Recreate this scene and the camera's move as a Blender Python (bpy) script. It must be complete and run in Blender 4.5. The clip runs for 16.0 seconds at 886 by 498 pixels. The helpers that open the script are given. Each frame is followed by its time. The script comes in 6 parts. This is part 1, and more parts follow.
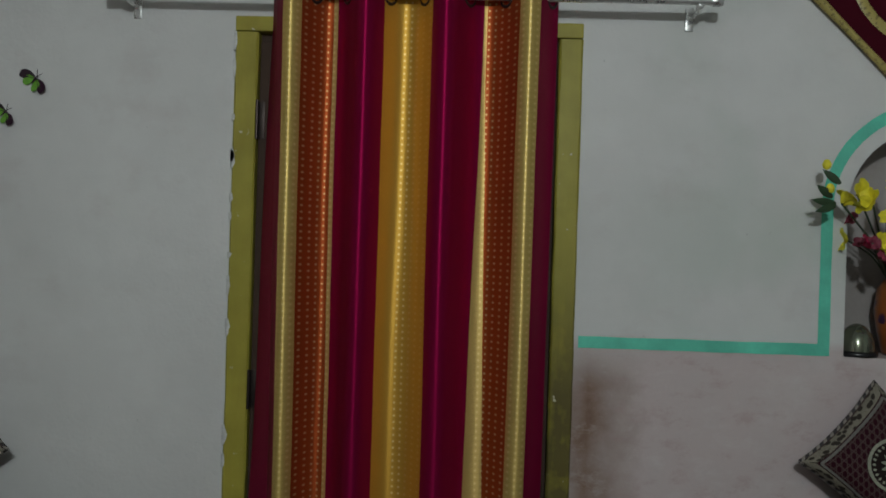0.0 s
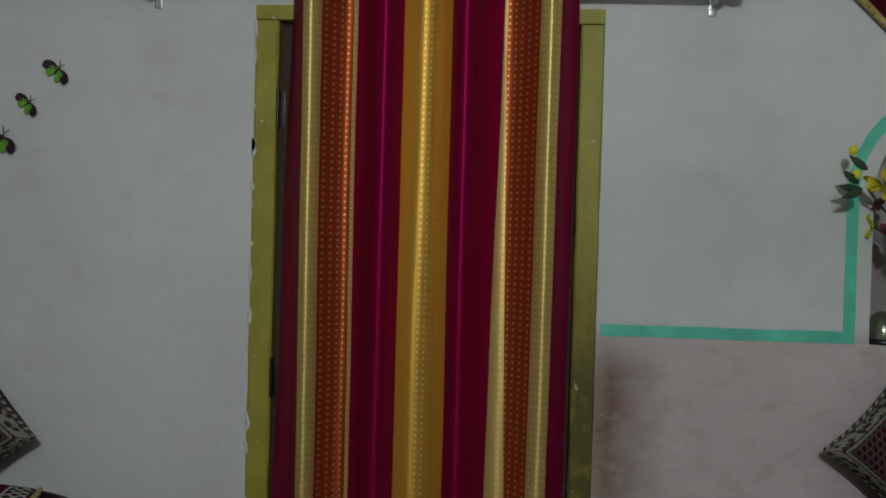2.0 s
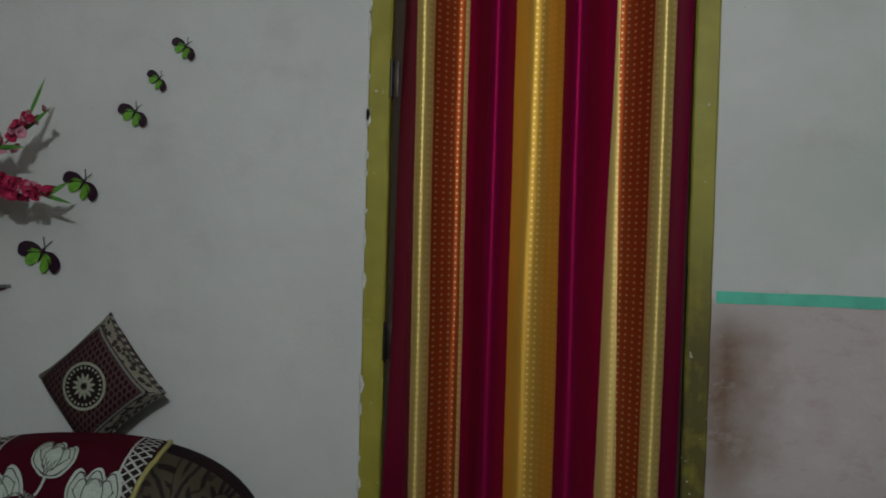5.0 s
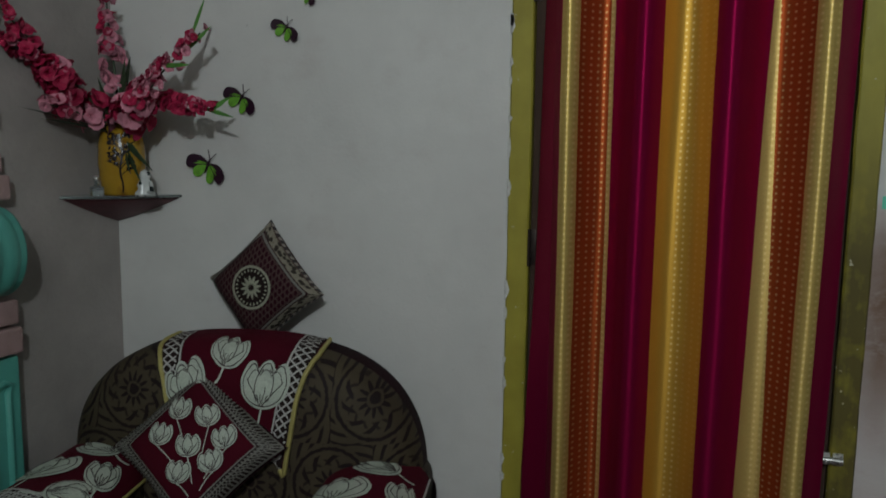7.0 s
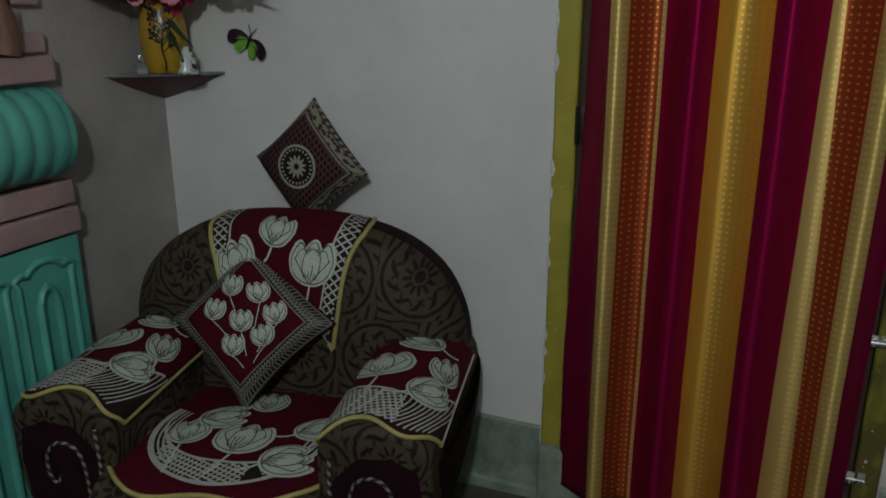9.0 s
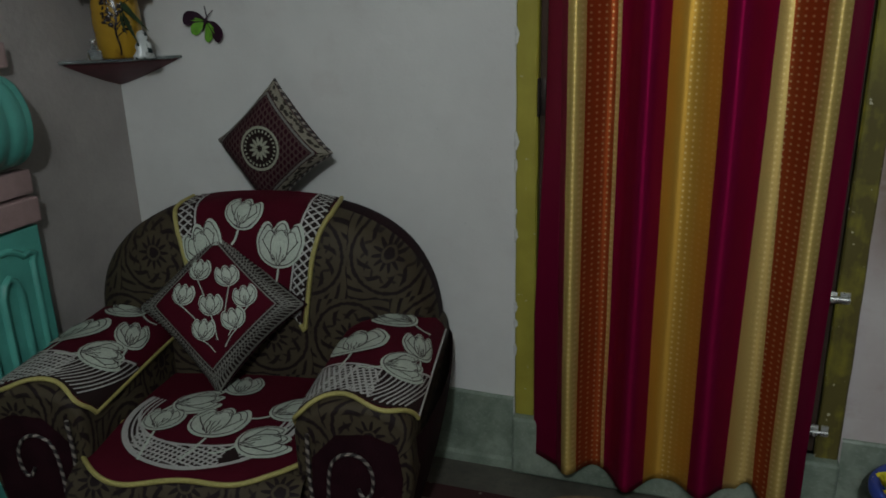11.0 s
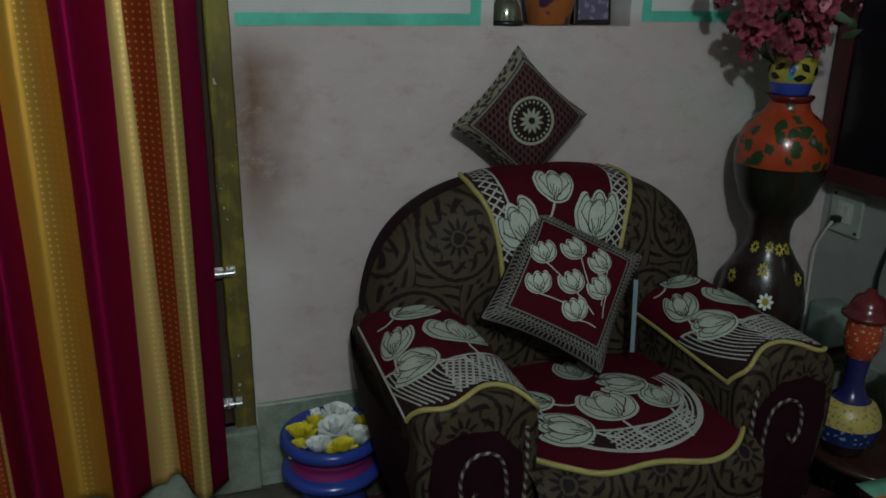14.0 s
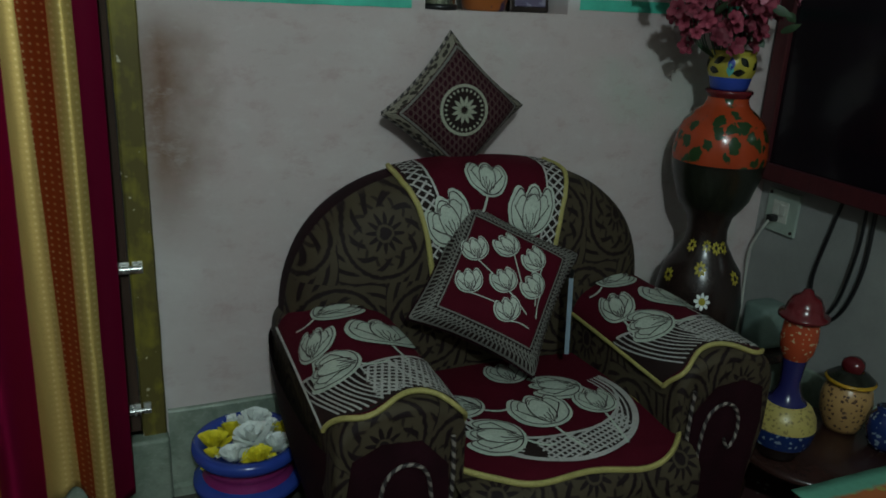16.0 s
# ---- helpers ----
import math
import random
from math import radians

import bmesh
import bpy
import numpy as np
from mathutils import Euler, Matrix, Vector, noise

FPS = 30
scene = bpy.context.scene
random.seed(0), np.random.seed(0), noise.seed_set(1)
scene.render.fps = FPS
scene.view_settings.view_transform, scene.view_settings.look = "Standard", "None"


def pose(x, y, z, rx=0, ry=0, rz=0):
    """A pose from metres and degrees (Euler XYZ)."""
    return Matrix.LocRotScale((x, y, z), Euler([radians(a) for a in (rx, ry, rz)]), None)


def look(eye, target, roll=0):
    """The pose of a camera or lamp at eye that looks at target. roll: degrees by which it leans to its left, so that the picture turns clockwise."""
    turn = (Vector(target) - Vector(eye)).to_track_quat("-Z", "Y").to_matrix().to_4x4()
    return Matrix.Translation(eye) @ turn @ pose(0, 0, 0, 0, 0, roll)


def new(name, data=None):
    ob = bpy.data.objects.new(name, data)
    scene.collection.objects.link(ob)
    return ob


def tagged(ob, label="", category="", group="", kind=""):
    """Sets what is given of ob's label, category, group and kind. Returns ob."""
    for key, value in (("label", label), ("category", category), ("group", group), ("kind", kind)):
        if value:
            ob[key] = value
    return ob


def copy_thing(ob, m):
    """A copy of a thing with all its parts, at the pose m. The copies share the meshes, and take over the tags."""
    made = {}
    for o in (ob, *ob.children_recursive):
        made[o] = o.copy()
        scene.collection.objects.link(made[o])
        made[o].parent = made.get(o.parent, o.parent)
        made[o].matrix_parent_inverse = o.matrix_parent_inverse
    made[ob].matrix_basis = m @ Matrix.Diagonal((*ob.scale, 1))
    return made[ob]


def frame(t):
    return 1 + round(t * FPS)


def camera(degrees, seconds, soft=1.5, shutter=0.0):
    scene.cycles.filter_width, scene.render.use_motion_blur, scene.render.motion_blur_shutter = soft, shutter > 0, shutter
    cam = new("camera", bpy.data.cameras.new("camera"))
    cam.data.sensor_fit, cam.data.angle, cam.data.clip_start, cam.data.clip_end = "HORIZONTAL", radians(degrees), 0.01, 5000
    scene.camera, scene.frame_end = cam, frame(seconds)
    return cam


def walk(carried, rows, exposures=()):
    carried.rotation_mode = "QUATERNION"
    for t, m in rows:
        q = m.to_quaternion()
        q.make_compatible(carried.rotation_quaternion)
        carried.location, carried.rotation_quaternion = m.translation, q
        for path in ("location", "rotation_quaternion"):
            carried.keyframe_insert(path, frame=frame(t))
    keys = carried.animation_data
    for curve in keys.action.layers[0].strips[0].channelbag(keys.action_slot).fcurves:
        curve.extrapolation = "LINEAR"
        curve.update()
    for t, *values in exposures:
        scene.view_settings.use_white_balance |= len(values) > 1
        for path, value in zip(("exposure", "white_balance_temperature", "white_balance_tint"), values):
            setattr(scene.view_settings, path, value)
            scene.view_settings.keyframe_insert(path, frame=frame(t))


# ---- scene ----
cam = camera(59.1, 16.0, 1.7, 0.35)
PATH = [
    (0, (0.163, -2.08, 1.575), (0.107, -0.081, 1.575), 1.8),
    (0.5, (0.159, -2.084, 1.567), (0.092, -0.085, 1.566), 1.7),
    (1, (0.154, -2.085, 1.573), (0.076, -0.086, 1.557), 1.7),
    (1.5, (0.152, -2.08, 1.566), (0.066, -0.082, 1.55), 1.7),
    (2, (0.146, -2.078, 1.569), (0.053, -0.081, 1.543), 1.6),
    (2.5, (0.151, -2.078, 1.573), (0.042, -0.081, 1.539), 1.5),
    (3, (0.162, -2.076, 1.573), (0.034, -0.08, 1.533), 1.4),
    (5.5, (0.062, -2.109, 1.466), (-0.331, -0.148, 1.433), 1.6),
    (6, (0.05, -2.115, 1.47), (-0.433, -0.176, 1.375), 1.3),
    (6.5, (0.05, -2.145, 1.468), (-0.508, -0.231, 1.299), 1.1),
    (7, (0.037, -2.152, 1.458), (-0.573, -0.265, 1.202), 0.8),
    (7.5, (0.049, -2.144, 1.463), (-0.609, -0.291, 1.1), 0.4),
    (8, (0.034, -2.151, 1.478), (-0.641, -0.327, 1.013), 0.6),
    (8.5, (0.056, -2.116, 1.49), (-0.662, -0.333, 0.941), 0.2),
    (11, (0.048, -2.139, 1.467), (-0.575, -0.345, 0.841), -1.5),
    (11.5, (0.095, -2.132, 1.437), (-0.325, -0.269, 0.842), -1.2),
    (12, (0.165, -2.103, 1.467), (0.029, -0.206, 0.851), -0.9),
    (12.5, (0.196, -2.093, 1.439), (0.356, -0.189, 0.848), -0.5),
    (13, (0.282, -2.084, 1.412), (0.659, -0.207, 0.832), 0.2),
    (13.5, (0.31, -2.095, 1.409), (0.862, -0.269, 0.807), 0.7),
    (14, (0.324, -2.088, 1.413), (0.931, -0.288, 0.787), 0.9),
    (14.5, (0.338, -2.097, 1.407), (0.951, -0.297, 0.788), 1.0),
    (15, (0.333, -2.1, 1.399), (0.995, -0.316, 0.784), 1.6),
    (15.5, (0.361, -2.081, 1.371), (1.054, -0.304, 0.77), 2.2),
    (16, (0.398, -1.995, 1.374), (1.143, -0.248, 0.745), 2.8),
]
walk(cam, [(t, look(eye, target, roll)) for t, eye, target, roll in PATH], [(0, 0, 6500, 10), (12.5, 0, 6500, 10), (14.5, 0, 6250, 3), (16, 0, 6150, -4)])

# ---- light ----
world = bpy.data.worlds.new("dim_room")
world.use_nodes = True
scene.world = world
world.node_tree.nodes["Background"].inputs[0].default_value = (0.6, 0.7, 0.8, 1)
world.node_tree.nodes["Background"].inputs[1].default_value = 0.02
bulb_data = bpy.data.lights.new("bulb_light", "POINT")
bulb_data.energy, bulb_data.shadow_soft_size, bulb_data.color = 102, 0.05, (0.80, 0.89, 0.93)
new("bulb_light", bulb_data).location = (0.24, -3.12, 2.54)

# room extents
XL, XR, YB, YS, ZF, ZC = -1.805, 2.43, 0.0, -3.4, 0.0, 2.95


# ---- material helpers ----
class Mat:
    """A node material under construction."""

    def __init__(self, name, rough=0.6, metal=0.0, spec=0.5):
        self.m = bpy.data.materials.new(name)
        self.m.use_nodes = True
        self.nt = self.m.node_tree
        self.b = self.nt.nodes["Principled BSDF"]
        self.set("Roughness", rough).set("Metallic", metal).set("Specular IOR Level", spec)

    def set(self, key, v):
        if hasattr(v, "is_linked"):
            self.nt.links.new(v, self.b.inputs[key])
        else:
            if isinstance(v, tuple) and len(v) == 3:
                v = (*v, 1)
            self.b.inputs[key].default_value = v
        return self

    def put(self, socket, v):
        if hasattr(v, "is_linked"):
            self.nt.links.new(v, socket)
        else:
            if isinstance(v, tuple) and len(v) == 3 and socket.type == "RGBA":
                v = (*v, 1)
            socket.default_value = v

    def op(self, kind, a, b=0.0, c=None):
        n = self.nt.nodes.new("ShaderNodeMath")
        n.operation = kind
        self.put(n.inputs[0], a)
        self.put(n.inputs[1], b)
        if c is not None:
            self.put(n.inputs[2], c)
        return n.outputs[0]

    def vec(self, source="Object"):
        n = self.nt.nodes.new("ShaderNodeTexCoord")
        return n.outputs[source]

    def xyz(self, v):
        n = self.nt.nodes.new("ShaderNodeSeparateXYZ")
        self.nt.links.new(v, n.inputs[0])
        return n.outputs[0], n.outputs[1], n.outputs[2]

    def join(self, x, y, z=0.0):
        n = self.nt.nodes.new("ShaderNodeCombineXYZ")
        for i, v in enumerate((x, y, z)):
            self.put(n.inputs[i], v)
        return n.outputs[0]

    def noise(self, v, scale, detail=4, rough=0.55):
        n = self.nt.nodes.new("ShaderNodeTexNoise")
        self.nt.links.new(v, n.inputs["Vector"])
        n.inputs["Scale"].default_value, n.inputs["Detail"].default_value, n.inputs["Roughness"].default_value = scale, detail, rough
        return n.outputs[0]

    def voro(self, v, scale):
        n = self.nt.nodes.new("ShaderNodeTexVoronoi")
        self.nt.links.new(v, n.inputs["Vector"])
        n.inputs["Scale"].default_value = scale
        return n.outputs["Distance"]

    def mix(self, f, a, b, kind="MIX"):
        n = self.nt.nodes.new("ShaderNodeMix")
        n.data_type, n.blend_type = "RGBA", kind
        self.put(n.inputs[0], f)
        self.put(n.inputs[6], a)
        self.put(n.inputs[7], b)
        return n.outputs[2]

    def ramp(self, f, stops, kind="LINEAR"):
        n = self.nt.nodes.new("ShaderNodeValToRGB")
        n.color_ramp.interpolation = kind
        el = n.color_ramp.elements
        while len(el) < len(stops):
            el.new(1.0)
        for e, (p, c) in zip(el, stops):
            e.position = p
            e.color = (*c, 1) if isinstance(c, tuple) else (c, c, c, 1)
        self.nt.links.new(f, n.inputs[0])
        return n.outputs[0]

    def step(self, x, lo, hi):
        n = self.nt.nodes.new("ShaderNodeMapRange")
        n.clamp = True
        self.put(n.inputs[0], x)
        n.inputs[1].default_value, n.inputs[2].default_value = lo, hi
        return n.outputs[0]

    def bump(self, h, strength=0.3, dist=0.01):
        n = self.nt.nodes.new("ShaderNodeBump")
        n.inputs["Strength"].default_value, n.inputs["Distance"].default_value = strength, dist
        self.nt.links.new(h, n.inputs["Height"])
        return self.set("Normal", n.outputs[0])


def shade(c, k):
    return tuple(min(1, x * k) for x in c)


def plain(name, c, rough=0.6, metal=0.0, scale=18.0, vary=0.25, bump=0.15, spec=0.5, fine=160.0, wide_range=0.0):
    """A surface of one colour with stains at a coarse scale and grain at a fine one."""
    m = Mat(name, rough, metal, spec)
    v = m.vec()
    n1, n2 = m.noise(v, scale, 5), m.noise(v, fine, 3)
    info = m.nt.nodes.new("ShaderNodeObjectInfo")
    col = m.mix(m.step(n1, 0.3, 0.7), shade(c, 1 - vary), shade(c, 1 + vary * 0.6))
    if wide_range:
        col = m.mix(m.op("MULTIPLY", info.outputs["Random"], wide_range), col, shade(c, 1.7))
        col = m.mix(m.op("MULTIPLY", m.step(info.outputs["Random"], 0.45, 0.0), wide_range), col, shade(c, 0.35))
    m.set("Base Color", m.mix(m.op("MULTIPLY", n2, 0.25), col, shade(c, 0.6)))
    m.set("Roughness", m.op("ADD", rough - 0.08, m.op("MULTIPLY", n1, 0.16)))
    if bump:
        m.bump(m.op("ADD", m.op("MULTIPLY", n1, 0.5), n2), bump, 0.004)
    return m.m


def wall_paint(name, base, lower):
    """Distempered plaster: uneven coats, faint trowel patches, a pinker worn lower part."""
    m = Mat(name, 0.75, 0, 0.3)
    v = m.vec()
    x, y, z = m.xyz(v)
    big, mid, fine = m.noise(v, 1.6, 4), m.noise(v, 7.0, 6, 0.6), m.noise(v, 90.0, 4)
    col = m.mix(m.step(big, 0.35, 0.65), base, shade(base, 0.88))
    pink = m.op("MULTIPLY", m.step(m.op("ADD", x, m.op("MULTIPLY", mid, 0.3)), 0.3, 0.8), m.step(m.op("SUBTRACT", m.op("MULTIPLY", mid, 0.06), z), -1.335, -1.305))
    col = m.mix(m.op("MULTIPLY", pink, 0.9), col, lower)
    col = m.mix(m.op("MULTIPLY", m.step(mid, 0.46, 0.70), 0.18), col, shade(base, 0.72))
    old = m.noise(m.join(m.op("MULTIPLY", x, 3.5), y, m.op("MULTIPLY", z, 5.0)), 1.0, 6, 0.65)
    col = m.mix(m.op("MULTIPLY", m.step(old, 0.56, 0.70), 0.22), col, shade(lower, 0.80))
    col = m.mix(m.op("MULTIPLY", m.step(old, 0.46, 0.30), 0.22), col, shade(base, 1.1))
    # greenish old coat showing near the upper right
    green = m.op("MULTIPLY", m.step(big, 0.5, 0.62), m.step(x, 0.5, 1.1))
    col = m.mix(m.op("MULTIPLY", green, 0.4), col, (0.42, 0.53, 0.43))
    # rusty rub marks beside the door post
    dx = m.op("ABSOLUTE", m.op("SUBTRACT", x, 0.5))
    near = m.step(m.op("ADD", dx, m.op("MULTIPLY", mid, 0.20)), 0.25, 0.09)
    zz = m.op("MULTIPLY", m.step(z, 0.68, 0.98), m.step(z, 1.34, 1.22))
    rub = m.op("MULTIPLY", near, zz)
    col = m.mix(m.op("MULTIPLY", rub, 0.95), col, (0.17, 0.085, 0.045))
    # scuffs and smears on the pinker part
    sc = m.noise(m.join(m.op("MULTIPLY", x, 9.0), y, m.op("MULTIPLY", z, 16.0)), 1.0, 6, 0.7)
    col = m.mix(m.op("MULTIPLY", m.op("MULTIPLY", m.step(sc, 0.53, 0.66), pink), 0.45), col, (0.40, 0.27, 0.26))
    col = m.mix(m.op("MULTIPLY", m.op("MULTIPLY", m.step(sc, 0.46, 0.34), pink), 0.35), col, (0.62, 0.58, 0.56))
    # small chips
    chips = m.step(m.noise(v, 38, 2), 0.74, 0.78)
    col = m.mix(m.op("MULTIPLY", chips, 0.5), col, shade(base, 0.55))
    m.set("Base Color", col)
    m.bump(m.op("ADD", m.op("MULTIPLY", mid, 1.0), m.op("MULTIPLY", fine, 0.25)), 0.5, 0.006)
    return m.m


M_WALL = wall_paint("white_distemper", (0.66, 0.655, 0.63), (0.53, 0.44, 0.428))
# Grey pink hue, with the west side's weaker light put into its tone.
M_WALL_SIDE = plain("dimmed_grey_pink_distemper", (0.36, 0.33, 0.31), 0.8, 0, 3.0, 0.25, 0.5, 0.3, 60)
# Grey green, its colour darkened to imitate the lamp's falloff on the east wall.
M_WALL_EAST = plain("dimmed_grey_green_distemper", (0.32, 0.325, 0.31), 0.8, 0, 3.0, 0.25, 0.5, 0.3, 60)
# Unseen south wall: tone kept low so less light bounces back.
M_WALL_SOUTH = plain("low_bounce_distemper", (0.30, 0.29, 0.26), 0.8, 0, 3.0, 0.25, 0.3, 0.3, 60)
# The ceiling is out of view; its grey holds down indirect light.
M_CEIL = plain("low_bounce_ceiling_paint", (0.42, 0.42, 0.40), 0.85, 0, 2.5, 0.15, 0.2)
M_TEALPAINT = plain("turquoise_paint_line", (0.12, 0.62, 0.44), 0.6, 0, 9.0, 0.3, 0.3)
M_TEAL = plain("turquoise_gloss_paint", (0.10, 0.40, 0.33), 0.38, 0, 6.0, 0.25, 0.15)
M_PINKSTONE = plain("dusty_pink_paint", (0.40, 0.27, 0.26), 0.6, 0, 7.0, 0.3, 0.3)
M_BROWNRELIEF = plain("brown_relief_paint", (0.20, 0.10, 0.06), 0.6, 0, 12.0, 0.4, 0.4)


def stone_dado():
    m = Mat("green_mosaic_dado", 0.45)
    v = m.vec()
    n, w, f = m.noise(v, 7, 6, 0.65), m.noise(v, 26, 4), m.noise(v, 120, 3)
    col = m.ramp(n, [(0.25, (0.10, 0.13, 0.10)), (0.5, (0.22, 0.27, 0.21)), (0.72, (0.36, 0.40, 0.33))])
    col = m.mix(m.op("MULTIPLY", m.step(w, 0.55, 0.72), 0.6), col, (0.13, 0.16, 0.12))
    col = m.mix(m.op("MULTIPLY", m.step(f, 0.55, 0.7), 0.3), col, (0.42, 0.45, 0.4))
    return m.set("Base Color", col).bump(w, 0.3, 0.005).m


M_DADO = stone_dado()


def floor_cement():
    m = Mat("dark_cement_floor", 0.4)
    v = m.vec()
    n, w = m.noise(v, 5, 6, 0.6), m.noise(v, 45, 4)
    col = m.ramp(n, [(0.3, (0.05, 0.045, 0.038)), (0.6, (0.11, 0.10, 0.08)), (0.8, (0.16, 0.14, 0.11))])
    col = m.mix(m.op("MULTIPLY", m.step(w, 0.5, 0.7), 0.5), col, (0.04, 0.045, 0.04))
    return m.set("Base Color", col).bump(w, 0.3, 0.004).m


M_FLOOR = floor_cement()


def door_paint():
    """Olive yellow gloss paint, chipped to pale wood and grimy low down."""
    m = Mat("olive_yellow_gloss_paint", 0.5, 0, 0.3)
    v = m.vec()
    x, y, z = m.xyz(v)
    s = m.join(m.op("MULTIPLY", x, 30.0), m.op("MULTIPLY", y, 30.0), m.op("MULTIPLY", z, 4.0))
    n, g, c = m.noise(v, 9, 5), m.noise(s, 1.5, 4), m.noise(v, 42, 3)
    col = m.mix(m.step(n, 0.3, 0.7), (0.29, 0.25, 0.030), (0.41, 0.36, 0.052))
    col = m.mix(m.op("MULTIPLY", g, 0.35), col, (0.20, 0.16, 0.035))
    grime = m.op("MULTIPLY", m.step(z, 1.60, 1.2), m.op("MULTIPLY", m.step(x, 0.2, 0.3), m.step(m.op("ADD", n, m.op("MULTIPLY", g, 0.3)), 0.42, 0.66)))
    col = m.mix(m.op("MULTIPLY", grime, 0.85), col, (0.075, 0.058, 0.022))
    col = m.mix(m.step(c, 0.70, 0.73), col, (0.55, 0.5, 0.38))
    return m.set("Base Color", col).bump(m.op("ADD", n, g), 0.25, 0.004).m


M_DOORPAINT = door_paint()


def wood(name, c, rough=0.5):
    m = Mat(name, rough)
    v = m.vec()
    x, y, z = m.xyz(v)
    s = m.join(m.op("MULTIPLY", x, 22.0), m.op("MULTIPLY", y, 22.0), m.op("MULTIPLY", z, 2.0))
    g, n = m.noise(s, 1.6, 6, 0.6), m.noise(v, 5, 4)
    col = m.mix(g, shade(c, 0.5), shade(c, 1.5))
    col = m.mix(m.op("MULTIPLY", n, 0.4), col, shade(c, 0.5))
    return m.set("Base Color", col).bump(g, 0.3, 0.003).m


M_FLAKE = plain("chalky_white_plaster", (0.72, 0.72, 0.68), 0.9, 0, 60, 0.2, 0.3)
M_DARKWOOD = wood("dark_brown_door_wood", (0.055, 0.03, 0.018), 0.85)
M_REDWOOD = wood("dark_maroon_wood", (0.065, 0.012, 0.015), 0.4)
M_BRACKETWOOD = wood("maroon_lacquered_wood", (0.12, 0.016, 0.026), 0.5)
M_TABLEWOOD = wood("black_brown_table_wood", (0.035, 0.015, 0.012), 0.25)
M_STEEL = plain("worn_steel", (0.68, 0.68, 0.66), 0.28, 0.75, 30, 0.2, 0.05)
M_DARKMETAL = plain("dark_bronze", (0.06, 0.045, 0.04), 0.4, 0.8, 30, 0.2, 0.05)
M_BLUEMETAL = plain("blue_grey_metal", (0.30, 0.38, 0.46), 0.4, 0.3, 30, 0.1, 0.0)
M_BLACK = plain("black_plastic", (0.012, 0.012, 0.013), 0.35, 0, 30, 0.2, 0.0)
M_WHITEPLASTIC = plain("cream_plastic", (0.60, 0.61, 0.54), 0.45, 0, 20, 0.15, 0.0)
M_PACKET = plain("dull_green_paper", (0.16, 0.22, 0.19), 0.7, 0, 20, 0.25, 0.2)
M_GREENPLASTIC = plain("grey_green_plastic", (0.38, 0.45, 0.38), 0.5, 0, 20, 0.15, 0.0)


def screen_glass():
    m = Mat("dark_screen", 0.18, 0, 0.5)
    n = m.noise(m.vec(), 4, 3)
    return m.set("Base Color", m.mix(n, (0.004, 0.003, 0.005), (0.012, 0.008, 0.012))).m


M_SCREEN = screen_glass()


